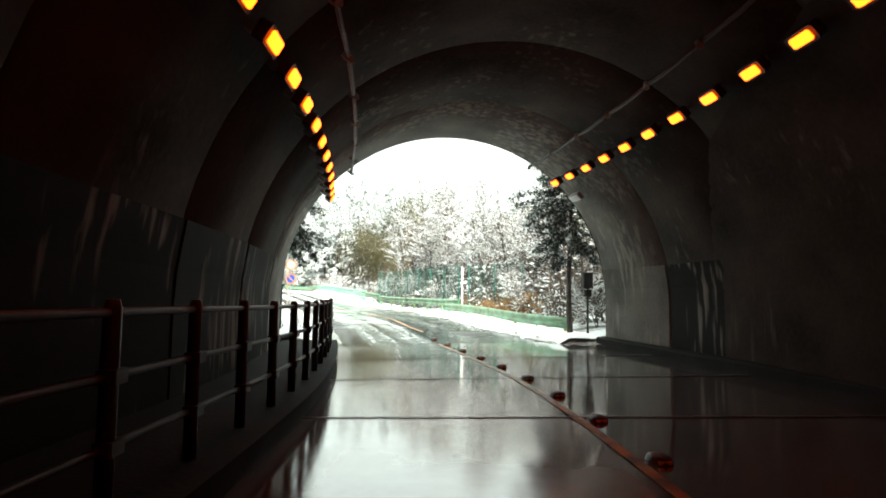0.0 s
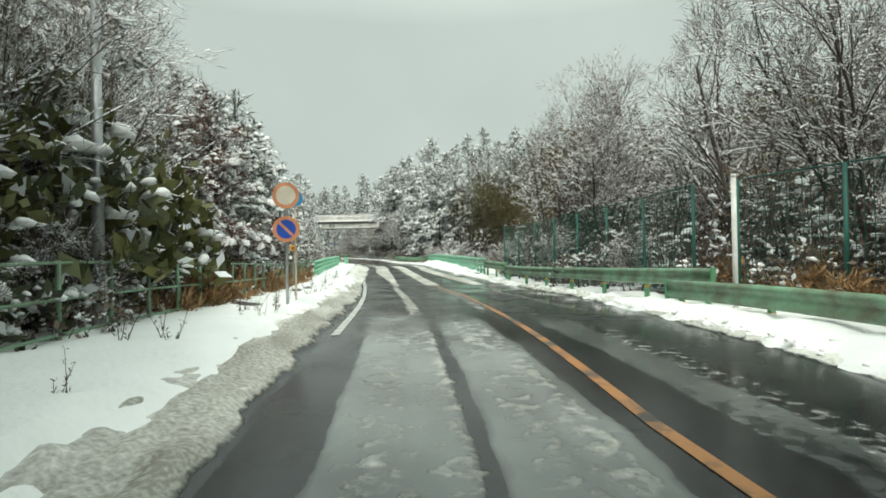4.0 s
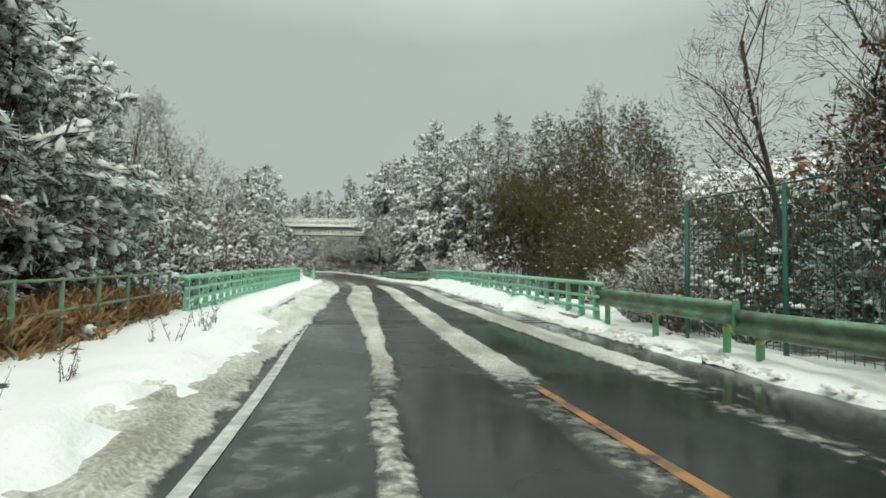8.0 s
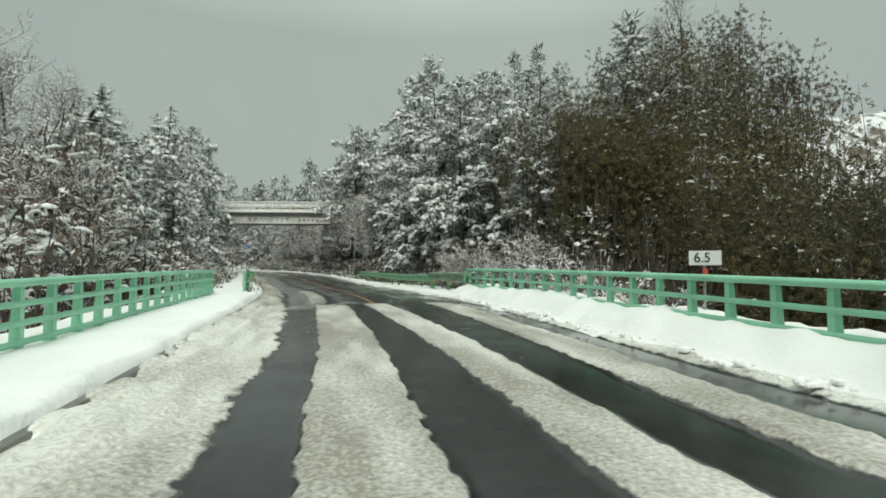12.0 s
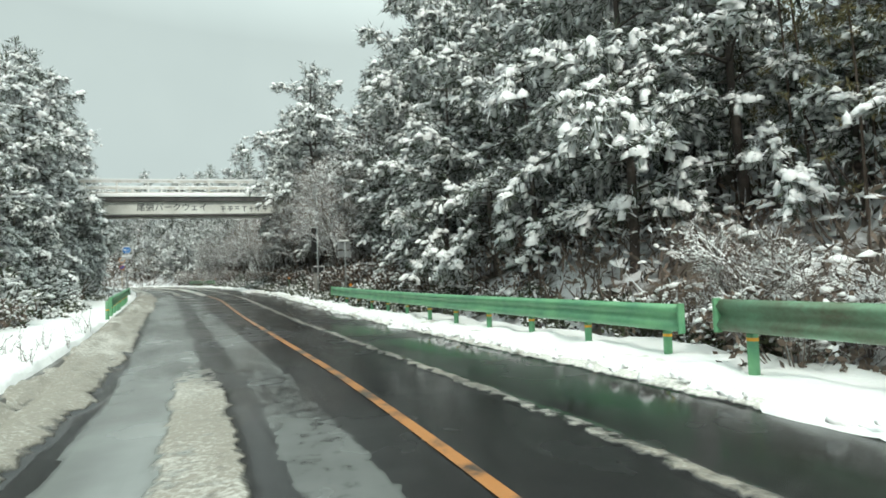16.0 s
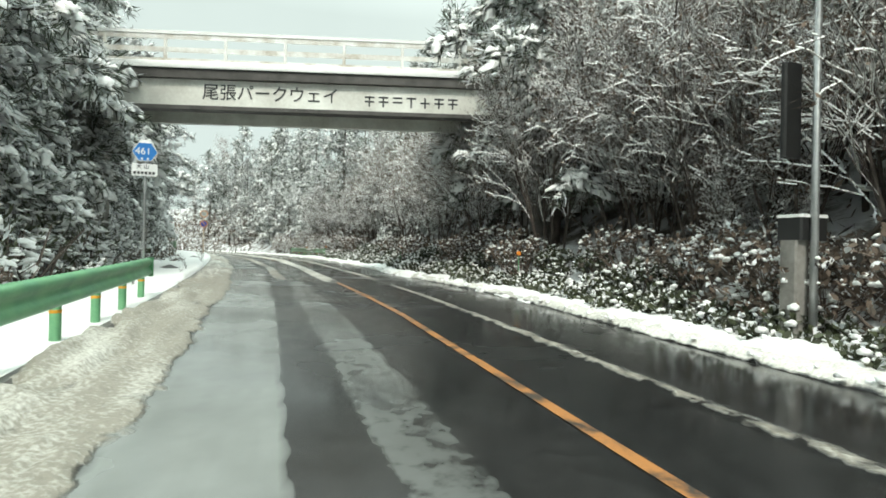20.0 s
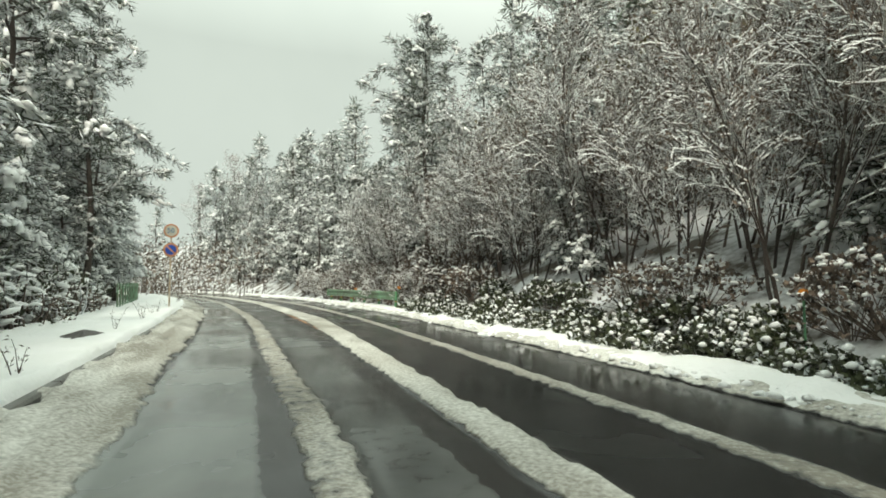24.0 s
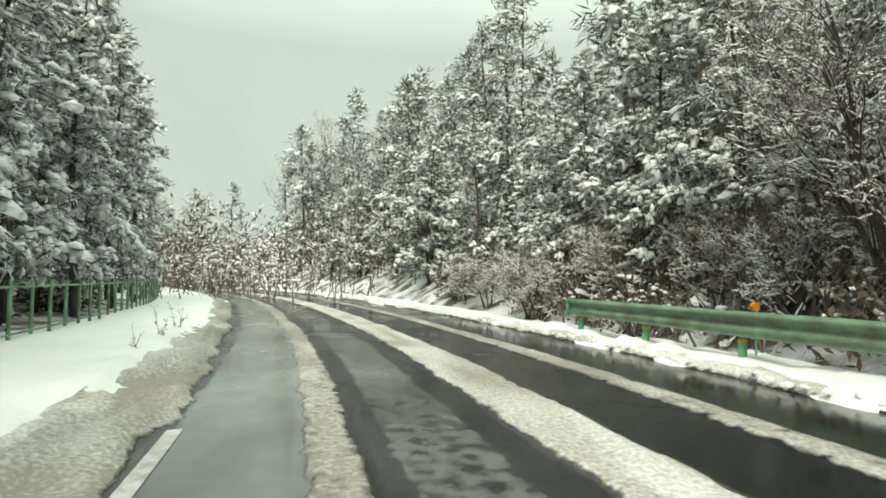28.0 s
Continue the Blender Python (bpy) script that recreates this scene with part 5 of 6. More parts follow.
L_PINE = "snow-laden pine with drooping dark green boughs"
L_BARE = "leafless grey-brown tree with snow along its twigs"
L_SLIM = "slender leaning leafless trees on the snowy slope"
NEEDLE_WHITE = mat("snowed_pine_needles", (0.065, 0.075, 0.05), 0.6, vary=0.5, scale=0.8, fine=9, bump=0, island=0.5, per_object=0.3, frost=0.42)
KINDS = {
    "pine_a": pine("pine_tree", 1, 9.5, 2.9, 0.85, NEEDLE, L_PINE, clump=0.3, blades=17, gap=0.48, lump=1.4),
    "pine_b": pine("pine_tree", 2, 8.0, 2.7, 0.9, NEEDLE, L_PINE, clump=0.28, blades=17, gap=0.46, droop=0.95, lump=1.3),
    "pine_c": pine("pine_tree", 3, 11.0, 2.7, 0.75, NEEDLE, "tall snow-dusted pine with a pointed top", gap=0.5),
    "pine_far": pine("pine_tree", 4, 10.0, 2.4, 0.6, NEEDLE, "snow-covered pine far along the road", gap=0.62, blades=8, clump=0.5),
    "pine_far_b": pine("pine_tree", 14, 11.0, 2.0, 0.5, NEEDLE, "pointed snow-covered pine far along the road", gap=0.6, blades=8, clump=0.48),
    "pine_big": pine("pine_tree", 5, 10.5, 3.9, 1.15, NEEDLE, "large pine with long boughs under thick snow reaching to the road", bare=0.16, gap=0.5, clump=0.29, blades=18, droop=0.95, lump=1.4),
    "pine_red": pine("pine_tree", 6, 5.4, 1.9, 0.6, NEEDLE_RED, "browned pine with snow lumps on its boughs", bare=0.06, gap=0.36, clump=0.22, blades=20, lump=1.6),
    "pine_young": pine("pine_tree", 7, 5.2, 1.7, 1.15, NEEDLE, "young bushy pine under lumps of snow", bare=0.05, gap=0.36, clump=0.22, blades=20, lump=1.45),
    "cedar": pine("cedar_tree", 8, 8.6, 2.3, 0.14, CEDAR, "dark cedar with a bare lower trunk and shaggy crown", bare=0.31, gap=0.15, clump=0.15, blades=26, blade=0.09, droop=1.0, shape=0.5, lump=0.8),
    "pine_white": pine("pine_tree", 10, 9.2, 2.1, 1.25, NEEDLE_WHITE, "pine bowed under heavy white snow", clump=0.3, blades=15, gap=0.46, droop=0.9, lump=1.3),
    "pine_over": pine("pine_tree", 9, 11.0, 4.3, 0.35, NEEDLE, "tall pine whose dark high boughs hang over the road", bare=0.34, gap=0.42, clump=0.28, blades=18, droop=0.6, lump=1.4),
    "bare_a": bare_tree("bare_tree", 21, 8.0, 0.6, 0.42, L_BARE, slim=0.75, up=1.0, twigs=5),
    "bare_b": bare_tree("bare_tree", 22, 7.0, 0.65, 0.45, L_BARE, stems=3, slim=0.6, up=1.0, twigs=5),
    "bare_c": bare_tree("bare_tree", 23, 9.0, 0.5, 0.5, L_BARE, up=1.1, slim=0.7, twigs=5),
    "bare_red": bare_tree("oak_tree", 24, 5.0, 0.8, 0.3, "oak holding dead red-brown leaves", leaf=OAK, leaf_n=7, twigs=4, leaf_size=0.12),
    "bare_tan": bare_tree("bare_tree", 26, 7.5, 0.7, 0.5, "brownish thin-twigged tree with light snow", leaf=BAMBOO, leaf_n=2, twigs=4, slim=0.7, up=1.0),
    "slim": bare_tree("slender_tree", 25, 6.0, 0.5, 0.7, L_SLIM, stems=5, twigs=3, slim=0.42, up=1.1, leaf=BRUSHMIX, leaf_n=4, spray=5, leaf_size=0.09),
    "thicket": bare_tree("thicket", 27, 2.3, 0.8, 0.55, "tangled leafless thicket under snow", spray=3, stems=4, twigs=3, slim=0.5),
    "bamboo_a": bamboo("bamboo_clump", 31, 8.5, "dense withered olive-brown bamboo clump"),
    "bamboo_b": bamboo("bamboo_clump", 32, 7.2, "dense withered olive-brown bamboo clump"),
    "shrub": shrub("evergreen_shrub", 41, 0.62, 0.6, SHRUB, "low evergreen shrub capped with snow", 0.32, size=0.13, count=100),
    "shrub_b": shrub("evergreen_shrub", 42, 0.75, 0.75, SHRUB, "low evergreen shrub capped with snow", 0.4, 130, size=0.13),
    "brush": shrub("bramble_bush", 43, 1.1, 1.3, BRUSHMIX, "brown bramble bush with lumps of snow", 0.45, 150, 6, 0.11),
    "greenbush": shrub("broadleaf_bush", 44, 1.3, 2.6, GREENLEAF, "yellow-green broadleaf bush with snow patches", 0.35, 170, 8, 0.24),
    "reed": shrub("reed_tuft", 45, 0.5, 0.95, STRAW, "tuft of dry orange-brown reeds", 0.03, 55, 10, 0.26, False, 0.07),
    "snowbush": shrub("snowy_bush", 46, 1.2, 1.5, SHRUB, "rounded bush almost buried in snow", 0.9, 110, 6, 0.22),
}
USED = set()
T_RNG = random.Random(5)


def plant(kind, s, o, scale=1.0, sink=0.0, turn=None, group="", tilt=0.0, z=None):
    """Sets a plant on the ground beside the road."""
    base = KINDS[kind]
    if z is None:
        z = float(terrain(np.array(s), np.array(o))) - sink
    m = Matrix.Translation(at_road(s, o, z)) @ pose(0, 0, 0, 0, tilt, heading(s) + (T_RNG.uniform(0, 360) if turn is None else turn))
    m = m @ Matrix.Diagonal((scale, scale, scale * T_RNG.uniform(0.93, 1.07), 1))
    if kind not in USED:
        USED.add(kind)
        base.matrix_basis = m
        ob = base
    else:
        ob = copy_thing(base, m)
    ob["group"] = group or "trees and shrubs beside the road"
    return ob


def belt(kinds, s0, s1, o0, o1, count, lo=0.85, hi=1.15, sink=0.1):
    """Scatters plants evenly over a strip of ground."""
    for k in range(count):
        s = s0 + (s1 - s0) * (k + T_RNG.random()) / count
        plant(T_RNG.choice(kinds), s, T_RNG.uniform(o0, o1), T_RNG.uniform(lo, hi), sink)


# beside the portal
plant("cedar", 14.5, 5.75, 0.85, 0.0)
plant("cedar", 15.1, -2.95, 1.05, 0.0)
plant("cedar", 17.0, -4.6, 1.05, 0.0)
plant("cedar", 18.2, -5.0, 1.1, 0.0)
plant("cedar", 14.6, -6.2, 1.1, 0.0)
# woods on the right before the bridge
R1 = "leafless brown undergrowth dusted with snow"
underwood(15, 42, 7.2, 13, 3.6, BRUSHMIX, 19000, R1, size=0.2, snow=0.07, seed=101)
underwood(14, 41, 12, 22, 6.5, BRUSHMIX, 22000, R1, size=0.33, seed=102)
belt(["bare_a", "bare_b", "bare_tan"], 16, 39.5, 7.6, 10.5, 19, 0.75, 0.92)
belt(["bare_a", "bare_b", "bare_tan"], 14, 38, 10.5, 16, 26, 0.8, 1.0)
belt(["bare_c", "bare_tan", "bare_a"], 16, 37, 16, 26, 16, 0.85, 1.0)
belt(["bare_a", "bare_b"], 34, 39, 8.0, 11, 7, 0.95, 1.1)
belt(["thicket", "brush"], 15, 40, 6.3, 8.0, 14)
belt(["reed"], 19.0, 25, 6.2, 7.6, 9, 0.7, 1.1)
plant("bare_red", 36.0, 7.6, 0.95)
plant("bare_red", 37.0, 8.4, 0.8)
plant("thicket", 41.4, 6.6, 1.2)
plant("thicket", 43.2, 7.4, 1.1)
plant("thicket", 40.0, 6.4, 0.9)
# woods on the left before the bridge
underwood(15, 27, -9, -4.4, 3.2, BRUSHMIX, 9500, "dark tangled undergrowth dusted with snow", size=0.22, snow=0.3, seed=103)
underwood(24, 44, -8, -4.7, 2.6, BRUSHMIX, 9500, "brown undergrowth below the pines", size=0.22, seed=104)
belt(["bare_b", "bare_a"], 15.5, 25, -7, -4.6, 9, 0.7, 0.9)
belt(["bare_a", "bare_b", "bare_c"], 14, 28, -12, -7, 9, 0.9, 1.1)
belt(["thicket", "snowbush"], 15.5, 24, -5.2, -4.0, 8, 0.6, 0.9)
plant("greenbush", 22.0, -4.9, 1.25)
plant("pine_young", 23.4, -4.8, 1.05)
plant("greenbush", 24.6, -4.8, 0.9)
for s, o, k in ((25.9, -5.6, 0.85), (27.0, -5.1, 0.95), (28.2, -5.5, 1.0)):
    plant("pine_red", s, o, k)
belt(["pine_young", "pine_red", "pine_young"], 29, 41, -6.2, -5.0, 15, 0.8, 1.05)
plant("pine_red", 29.5, -4.9, 1.15)
plant("pine_red", 31.0, -5.4, 0.9)
belt(["pine_b", "pine_a", "bare_b"], 22, 44, -12, -7, 14, 0.6, 0.8)
belt(["pine_b", "pine_c"], 16, 46, -22, -12, 12, 0.8, 1.0)
belt(["reed"], 23.5, 43, -4.25, -3.78, 80, 0.75, 1.15)
belt(["brush"], 17, 42, -4.9, -4.1, 12, 0.5, 0.8)
belt(["pine_young", "pine_young", "pine_red"], 34, 42.5, -6.4, -5.2, 11, 1.02, 1.22)
belt(["pine_a", "pine_b"], 42.5, 51, -8.2, -5.6, 8, 0.95, 1.12)
# the valley under the bridge
underwood(43, 66, -16, -5.2, 6.5, BRUSHMIX, 17100, "grey leafless wood below the bridge", size=0.30, snow=0.25, seed=105)
belt(["bare_b", "bare_a", "thicket"], 44, 66, -11, -6.0, 15, 0.65, 0.85)
belt(["pine_a", "pine_b", "pine_b"], 44, 68, -20, -10, 24, 0.95, 1.2)
belt(["bare_tan", "pine_c", "bare_tan"], 44, 74, -34, -20, 16, 0.95, 1.15)
underwood(46, 68, 12.5, 19, 9.5, BAMBOO, 60000, "dense olive-brown bamboo thicket", size=0.17, snow=0.006, stems=0.02, seed=106, rough=0.8)
belt(["bamboo_a", "bamboo_b"], 47, 61, 12.8, 15, 18, 1.0, 1.12)
belt(["bamboo_a", "bamboo_b"], 61, 68, 12.6, 15, 9, 0.8, 0.92)
belt(["bamboo_a", "bamboo_b"], 46, 61, 15, 19, 18, 1.05, 1.18)
belt(["bamboo_a", "bamboo_b"], 61, 70, 15, 19, 11, 0.85, 0.95)
belt(["bamboo_a", "bamboo_b"], 43, 57, 13.5, 18, 14, 1.0, 1.12)
belt(["bamboo_a", "bamboo_b"], 47, 58, 11.2, 13, 12, 0.85, 0.98)
belt(["bamboo_a", "bamboo_b"], 65, 70, 10.5, 13.5, 9, 0.85, 1.0)
belt(["bamboo_a", "bamboo_b"], 38, 60, 19, 27, 24, 1.15, 1.3)
belt(["bamboo_a", "bamboo_b"], 60, 74, 19, 27, 14, 0.95, 1.05)
belt(["bamboo_a", "bamboo_b"], 38.5, 44, 13, 20, 12, 0.82, 0.95)
underwood(39, 50, 10, 20, 6.0, BAMBOO, 16000, "olive-brown bamboo thicket before the bridge", size=0.2, snow=0.01, stems=0.02, seed=115, rough=0.8)
plant("thicket", 61.4, 9.2, 2.2)
plant("thicket", 63.5, 8.0, 1.5)
# left after the bridge
underwood(65, 84, -9, -4.6, 2.2, BRUSHMIX, 8550, "brown bramble undergrowth with snow", size=0.22, seed=107)
belt(["brush", "thicket"], 66, 82, -5.8, -4.4, 10, 0.6, 0.9)
belt(["pine_a", "pine_b"], 66, 80, -9, -6.2, 13, 1.02, 1.2)
belt(["pine_white", "pine_a"], 78, 91, -8.2, -6.2, 11, 0.88, 1.02)
belt(["pine_c", "pine_a", "bare_c"], 80, 150, -20, -10, 26, 1.1, 1.35)
belt(["pine_b", "pine_a", "bare_c"], 64, 80, -18, -10, 10, 1.15, 1.3)
belt(["pine_b", "pine_white", "pine_young"], 86, 112, -7.2, -4.9, 18, 0.8, 1.0)
underwood(85, 128, -8, -4.3, 2.4, SHRUB, 13300, "evergreen undergrowth laden with snow", size=0.20, snow=0.35, seed=108)
belt(["snowbush", "brush"], 84, 126, -4.9, -3.6, 18, 0.5, 0.8)
belt(["pine_white", "pine_white", "pine_b"], 90, 106, -7.6, -6.2, 13, 1.2, 1.4)
belt(["pine_white", "pine_b"], 106, 122, -6.8, -5.7, 10, 1.1, 1.3)
belt(["pine_white"], 126, 150, -8.0, -6.3, 13, 1.1, 1.3)
plant("pine_big", 113.5, -5.4, 0.95)
plant("pine_over", 128.4, -5.1, 1.05)
plant("pine_over", 121.4, -5.8, 1.0)
plant("pine_b", 119.5, -6.8, 0.95)
belt(["pine_b", "snowbush", "pine_young"], 118, 150, -7.5, -5.4, 20, 0.8, 1.05)
for s, o, k in ((133.5, -5.5, 0.95), (137.5, -5.4, 1.0), (142, -5.3, 1.05), (147, -5.2, 1.1), (152, -5.0, 1.1)):
    plant("pine_white", s, o, k)
belt(["pine_far", "bare_c"], 110, 165, -22, -9, 20, 0.9, 1.15)
# right after the bridge: pines on the bank
for s, o, k in ((71.6, 9.6, 0.9), (73.0, 8.2, 0.95), (75.6, 9.2, 0.9), (78.0, 8.2, 0.95), (80.6, 9.0, 1.0), (83.4, 8.6, 0.95)):
    plant("pine_big", s, o, k, 0.3)
underwood(65, 90, 9.5, 17, 3.0, NEEDLE, 13300, "dark shaded undergrowth below the pines", size=0.30, snow=0.25, seed=109)
belt(["pine_a", "pine_b", "pine_c"], 67, 90, 9.5, 14, 14, 0.9, 1.1)
for s, o, k in ((83.5, 8.8, 1.15), (86.8, 8.6, 1.2), (90.0, 8.8, 1.2), (104.5, 8.4, 1.1)):
    plant("pine_c", s, o, k, 0.3)
for s, o, k in ((79.3, 7.4, 1.35), (76.0, 8.0, 1.25)):
    plant("pine_b", s, o, k, 0.3)
underwood(66, 90, 6.6, 10, 1.1, BRUSHMIX, 7000, "low brush on the shaded snowy bank", size=0.2, snow=0.1, seed=114)
belt(["shrub", "shrub_b", "brush"], 69, 86, 6.2, 7.2, 26, 0.6, 0.9, 0.05)
plant("pine_far_b", 86.2, 14.7, 1.05)
plant("pine_far_b", 84.2, 18.0, 0.95)
belt(["pine_far", "pine_far_b", "bare_c"], 66, 100, 14, 26, 16, 0.75, 0.95)
belt(["slim"], 87, 124, 7.4, 9.5, 26, 0.8, 1.05)
belt(["slim", "bare_tan", "slim"], 87, 126, 9.5, 14, 26, 0.85, 1.1)
underwood(88, 128, 8.5, 15, 2.4, BRUSHMIX, 10000, "brown undergrowth on the snowy bank", size=0.22, seed=110)
underwood(98, 135, 10.5, 17, 6.5, BRUSHMIX, 17100, "high thicket with snow caught in its twigs", size=0.25, snow=0.4, seed=111)
belt(["bare_c", "bare_tan", "pine_far"], 88, 130, 14, 26, 16, 0.8, 1.0)
for s, o, k in ((88.4, 8.6, 0.8), (103, 9.5, 0.9), (109.5, 8.8, 0.9), (115.8, 8.2, 0.8), (121.5, 8.6, 0.85)):
    plant("pine_b", s, o, k, 0.2)
belt(["pine_a", "pine_b", "pine_a"], 129, 165, 7.6, 10, 24, 1.05, 1.3)
underwood(126, 170, 8.0, 15, 3.5, NEEDLE, 13300, "snowy evergreen undergrowth", size=0.30, snow=0.4, seed=112)
belt(["pine_far", "pine_far_b", "pine_c"], 118, 178, 10, 20, 26, 1.05, 1.3)
belt(["thicket", "thicket", "brush"], 122, 145, 6.3, 7.6, 18, 0.7, 1.1)
for q, o, k in ((127.0, 7.3, 0.75), (129.2, 7.0, 0.8)):
    plant("bare_b", q, o, k)
underwood(122.5, 139, 6.25, 10, 1.7, BRUSHMIX, 11000, "dark tangled brush behind the guard rail", size=0.17, snow=0.06, stems=0.06, seed=116)
for q, o, k in ((126.2, 7.8, 1.05),):
    plant("pine_over", q, o, k)
for s, o, k in ((99.2, 8.3, 1.38), (102.6, 9.6, 1.4), (82.6, 10.2, 1.35), (87.2, 10.4, 1.3)):
    plant("pine_big", s, o, k, 0.3)
for s, o, k in ((99.6, -6.9, 1.28), (94.4, -8.2, 1.2), (105.0, -6.6, 1.3)):
    plant("pine_big", s, o, k, 0.2)
belt(["slim", "slim", "thicket"], 90.5, 98, 8.0, 9.6, 9, 0.85, 1.05)
# clipped shrubs along the foot of the bank
belt(["shrub", "shrub_b"], 79, 124, 5.85, 6.45, 105, 0.75, 1.05, 0.05)
belt(["shrub", "shrub_b", "brush"], 84, 124, 6.6, 7.5, 62, 0.7, 1.0, 0.05)
belt(["brush", "thicket"], 64, 70, 5.9, 7.2, 7, 0.7, 1.0)
# far along the bend
belt(["pine_far", "bare_c"], 150, 178, -12, -4.5, 14, 0.8, 1.0)
belt(["pine_far", "bare_c", "pine_far_b"], 165, 190, 4.5, 30, 20, 0.9, 1.2)
underwood(150, 200, -25, 20, 5.0, BRUSHMIX, 24000, "grey-brown wood at the far bend", size=0.34, snow=0.1, seed=113)
underwood(172, 205, -60, 4, 7.0, BRUSHMIX, 22000, "grey-brown wood closing the far bend", size=0.42, snow=0.06, seed=117)
belt(["bare_tan", "bare_c"], 160, 185, -14, -5, 12, 0.9, 1.1)
belt(["bare_c", "bare_tan", "pine_far"], 178, 215, -45, 20, 34, 1.1, 1.5)
for kind, base in KINDS.items():
    if kind not in USED:
        plant(kind, 150, 30)


# clods of snow thrown up along the road edges
def clods(name, s0, s1, o0, o1, count, z, label, seed):
    rng = np.random.default_rng(seed)
    so = Soup()
    for k in range(count):
        s = rng.uniform(s0, s1)
        o = (o0(s) if callable(o0) else o0) + (o1 - 0.0) * rng.random() ** 1.6
        blob(so, rng, on_road(s, o, z + 0.02 * rng.random()), rng.normal(size=3) * (1, 1, 0.1), 0.015 + 0.06 * rng.random() ** 2.5, 0.75, 1.25, True)
    tagged(new(name, so.done(name, SNOW_CLUMP, True)), label, "snow", kind="stuff")


clods("snow_clods", 14, 140, -1.72, -0.2, 1500, 0.05, "lumps of snow lying along the kerb", 201)
clods("snow_crumbs", 14, 140, lambda s: float(bank_right(s)) - 0.12, 0.9, 2600, 0.09, "lumps of ploughed snow along the road edge", 202)

# ---- overpass ----
OV_S, OV_TURN = 103.0, -18.0


def lettering(body, size, material, name, m, parent, squeeze=1.0):
    """Lettering as a thin mesh that faces against the traffic."""
    cu = bpy.data.curves.new(name, "FONT")
    cu.body, cu.size, cu.align_x, cu.align_y, cu.extrude = body, size, "LEFT", "CENTER", 0.004
    tmp = bpy.data.objects.new(name, cu)
    scene.collection.objects.link(tmp)
    bpy.context.view_layer.update()
    me = bpy.data.meshes.new_from_object(tmp.evaluated_get(bpy.context.evaluated_depsgraph_get()))
    bpy.data.objects.remove(tmp)
    me.materials.clear()
    me.materials.append(material)
    return part(name, me, parent, m=m @ pose(0, 0, 0, 90, 0, 0) @ Matrix.Diagonal((squeeze, 1, 1, 1)))


def overpass():
    t = thing("footbridge", "white-railed overpass with a lettered white girder, snow on its deck", "bridge", m=stand(OV_S, 0, 0, OV_TURN))
    x0, x1 = -9.0, 12.0
    part("girder", Soup().box(x0, x1, -0.12, 0.12, 5.28, 6.12, 0.01).done("girder", PANELWHITE), t)
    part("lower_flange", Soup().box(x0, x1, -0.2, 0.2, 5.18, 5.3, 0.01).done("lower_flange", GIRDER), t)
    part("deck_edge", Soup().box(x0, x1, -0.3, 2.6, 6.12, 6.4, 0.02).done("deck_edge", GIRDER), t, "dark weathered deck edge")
    part("rear_girder", Soup().box(x0, x1, 2.3, 2.5, 5.3, 6.12).done("rear_girder", PANELWHITE), t)
    v, f = [], []
    nx = 60
    rng = np.random.default_rng(9)
    prof = [(-0.36, 6.4), (-0.4, 6.55), (-0.2, 6.66), (1.0, 6.7), (2.5, 6.66), (2.66, 6.4)]
    for i in range(nx + 1):
        x = x0 + (x1 - x0) * i / nx
        v.extend((x, y, z + (0.03 * rng.random() if z > 6.45 else 0.004)) for y, z in prof)
    f = [(i * 6 + j, (i + 1) * 6 + j, (i + 1) * 6 + j + 1, i * 6 + j + 1) for i in range(nx) for j in range(5)]
    part("deck_snow", mesh("deck_snow", v, f, SNOW, True), t, "snow lying along the deck")
    for y in (-0.22, 2.45):
        for k in range(12):
            x = x0 + 0.5 + 1.82 * k
            part("rail_post", Soup().box(x - 0.045, x + 0.045, y - 0.045, y + 0.045, 6.4, 7.4, 0.01).done("rail_post", WHITEPAINT), t)
        for z0, z1 in ((6.92, 7.06), (7.32, 7.46), (6.64, 6.72)):
            part("rail", Soup().box(x0, x1, y - 0.035, y + 0.035, z0, z1, 0.01).done("rail", WHITEPAINT), t)
        part("rail_snow", Soup().box(x0, x1, y - 0.06, y + 0.06, 7.46, 7.56, 0.05).done("rail_snow", SNOW), t, "line of snow on the hand rail")
    for x in (-6.4, 9.0):
        part("pier", Soup().box(x - 0.45, x + 0.45, 0.2, 2.2, -1.0, 5.2, 0.08).done("pier", OLDCONC), t)
    lettering("尾張パークウェイ", 0.54, TEXTDARK, "lettering", pose(-1.95, -0.135, 5.72), t, 0.98)
    for k in range(7):
        x = 3.05 + 0.44 * k
        for j, (a, b, c, d) in enumerate(((0.03, 0.33, 0.28, 0.33), (0.03, 0.33, 0.14, 0.18), (0.15, 0.2, 0.0, 0.34))):
            if (k + j) % 5 != 4:
                part("lettering_bar", Soup().box(x + a, x + b, -0.132, -0.121, 5.46 + c, 5.46 + max(d, c + 0.05)).done("lettering_bar", TEXTDARK), t)
    return t


overpass()


# ---- signs ----
def pole_mesh(h, r, material):
    return Soup().tube([(0, 0, -0.4), (0, 0, h - 0.02), (0, 0, h)], [r, r, r * 0.6], 10).done("pole", material, True)


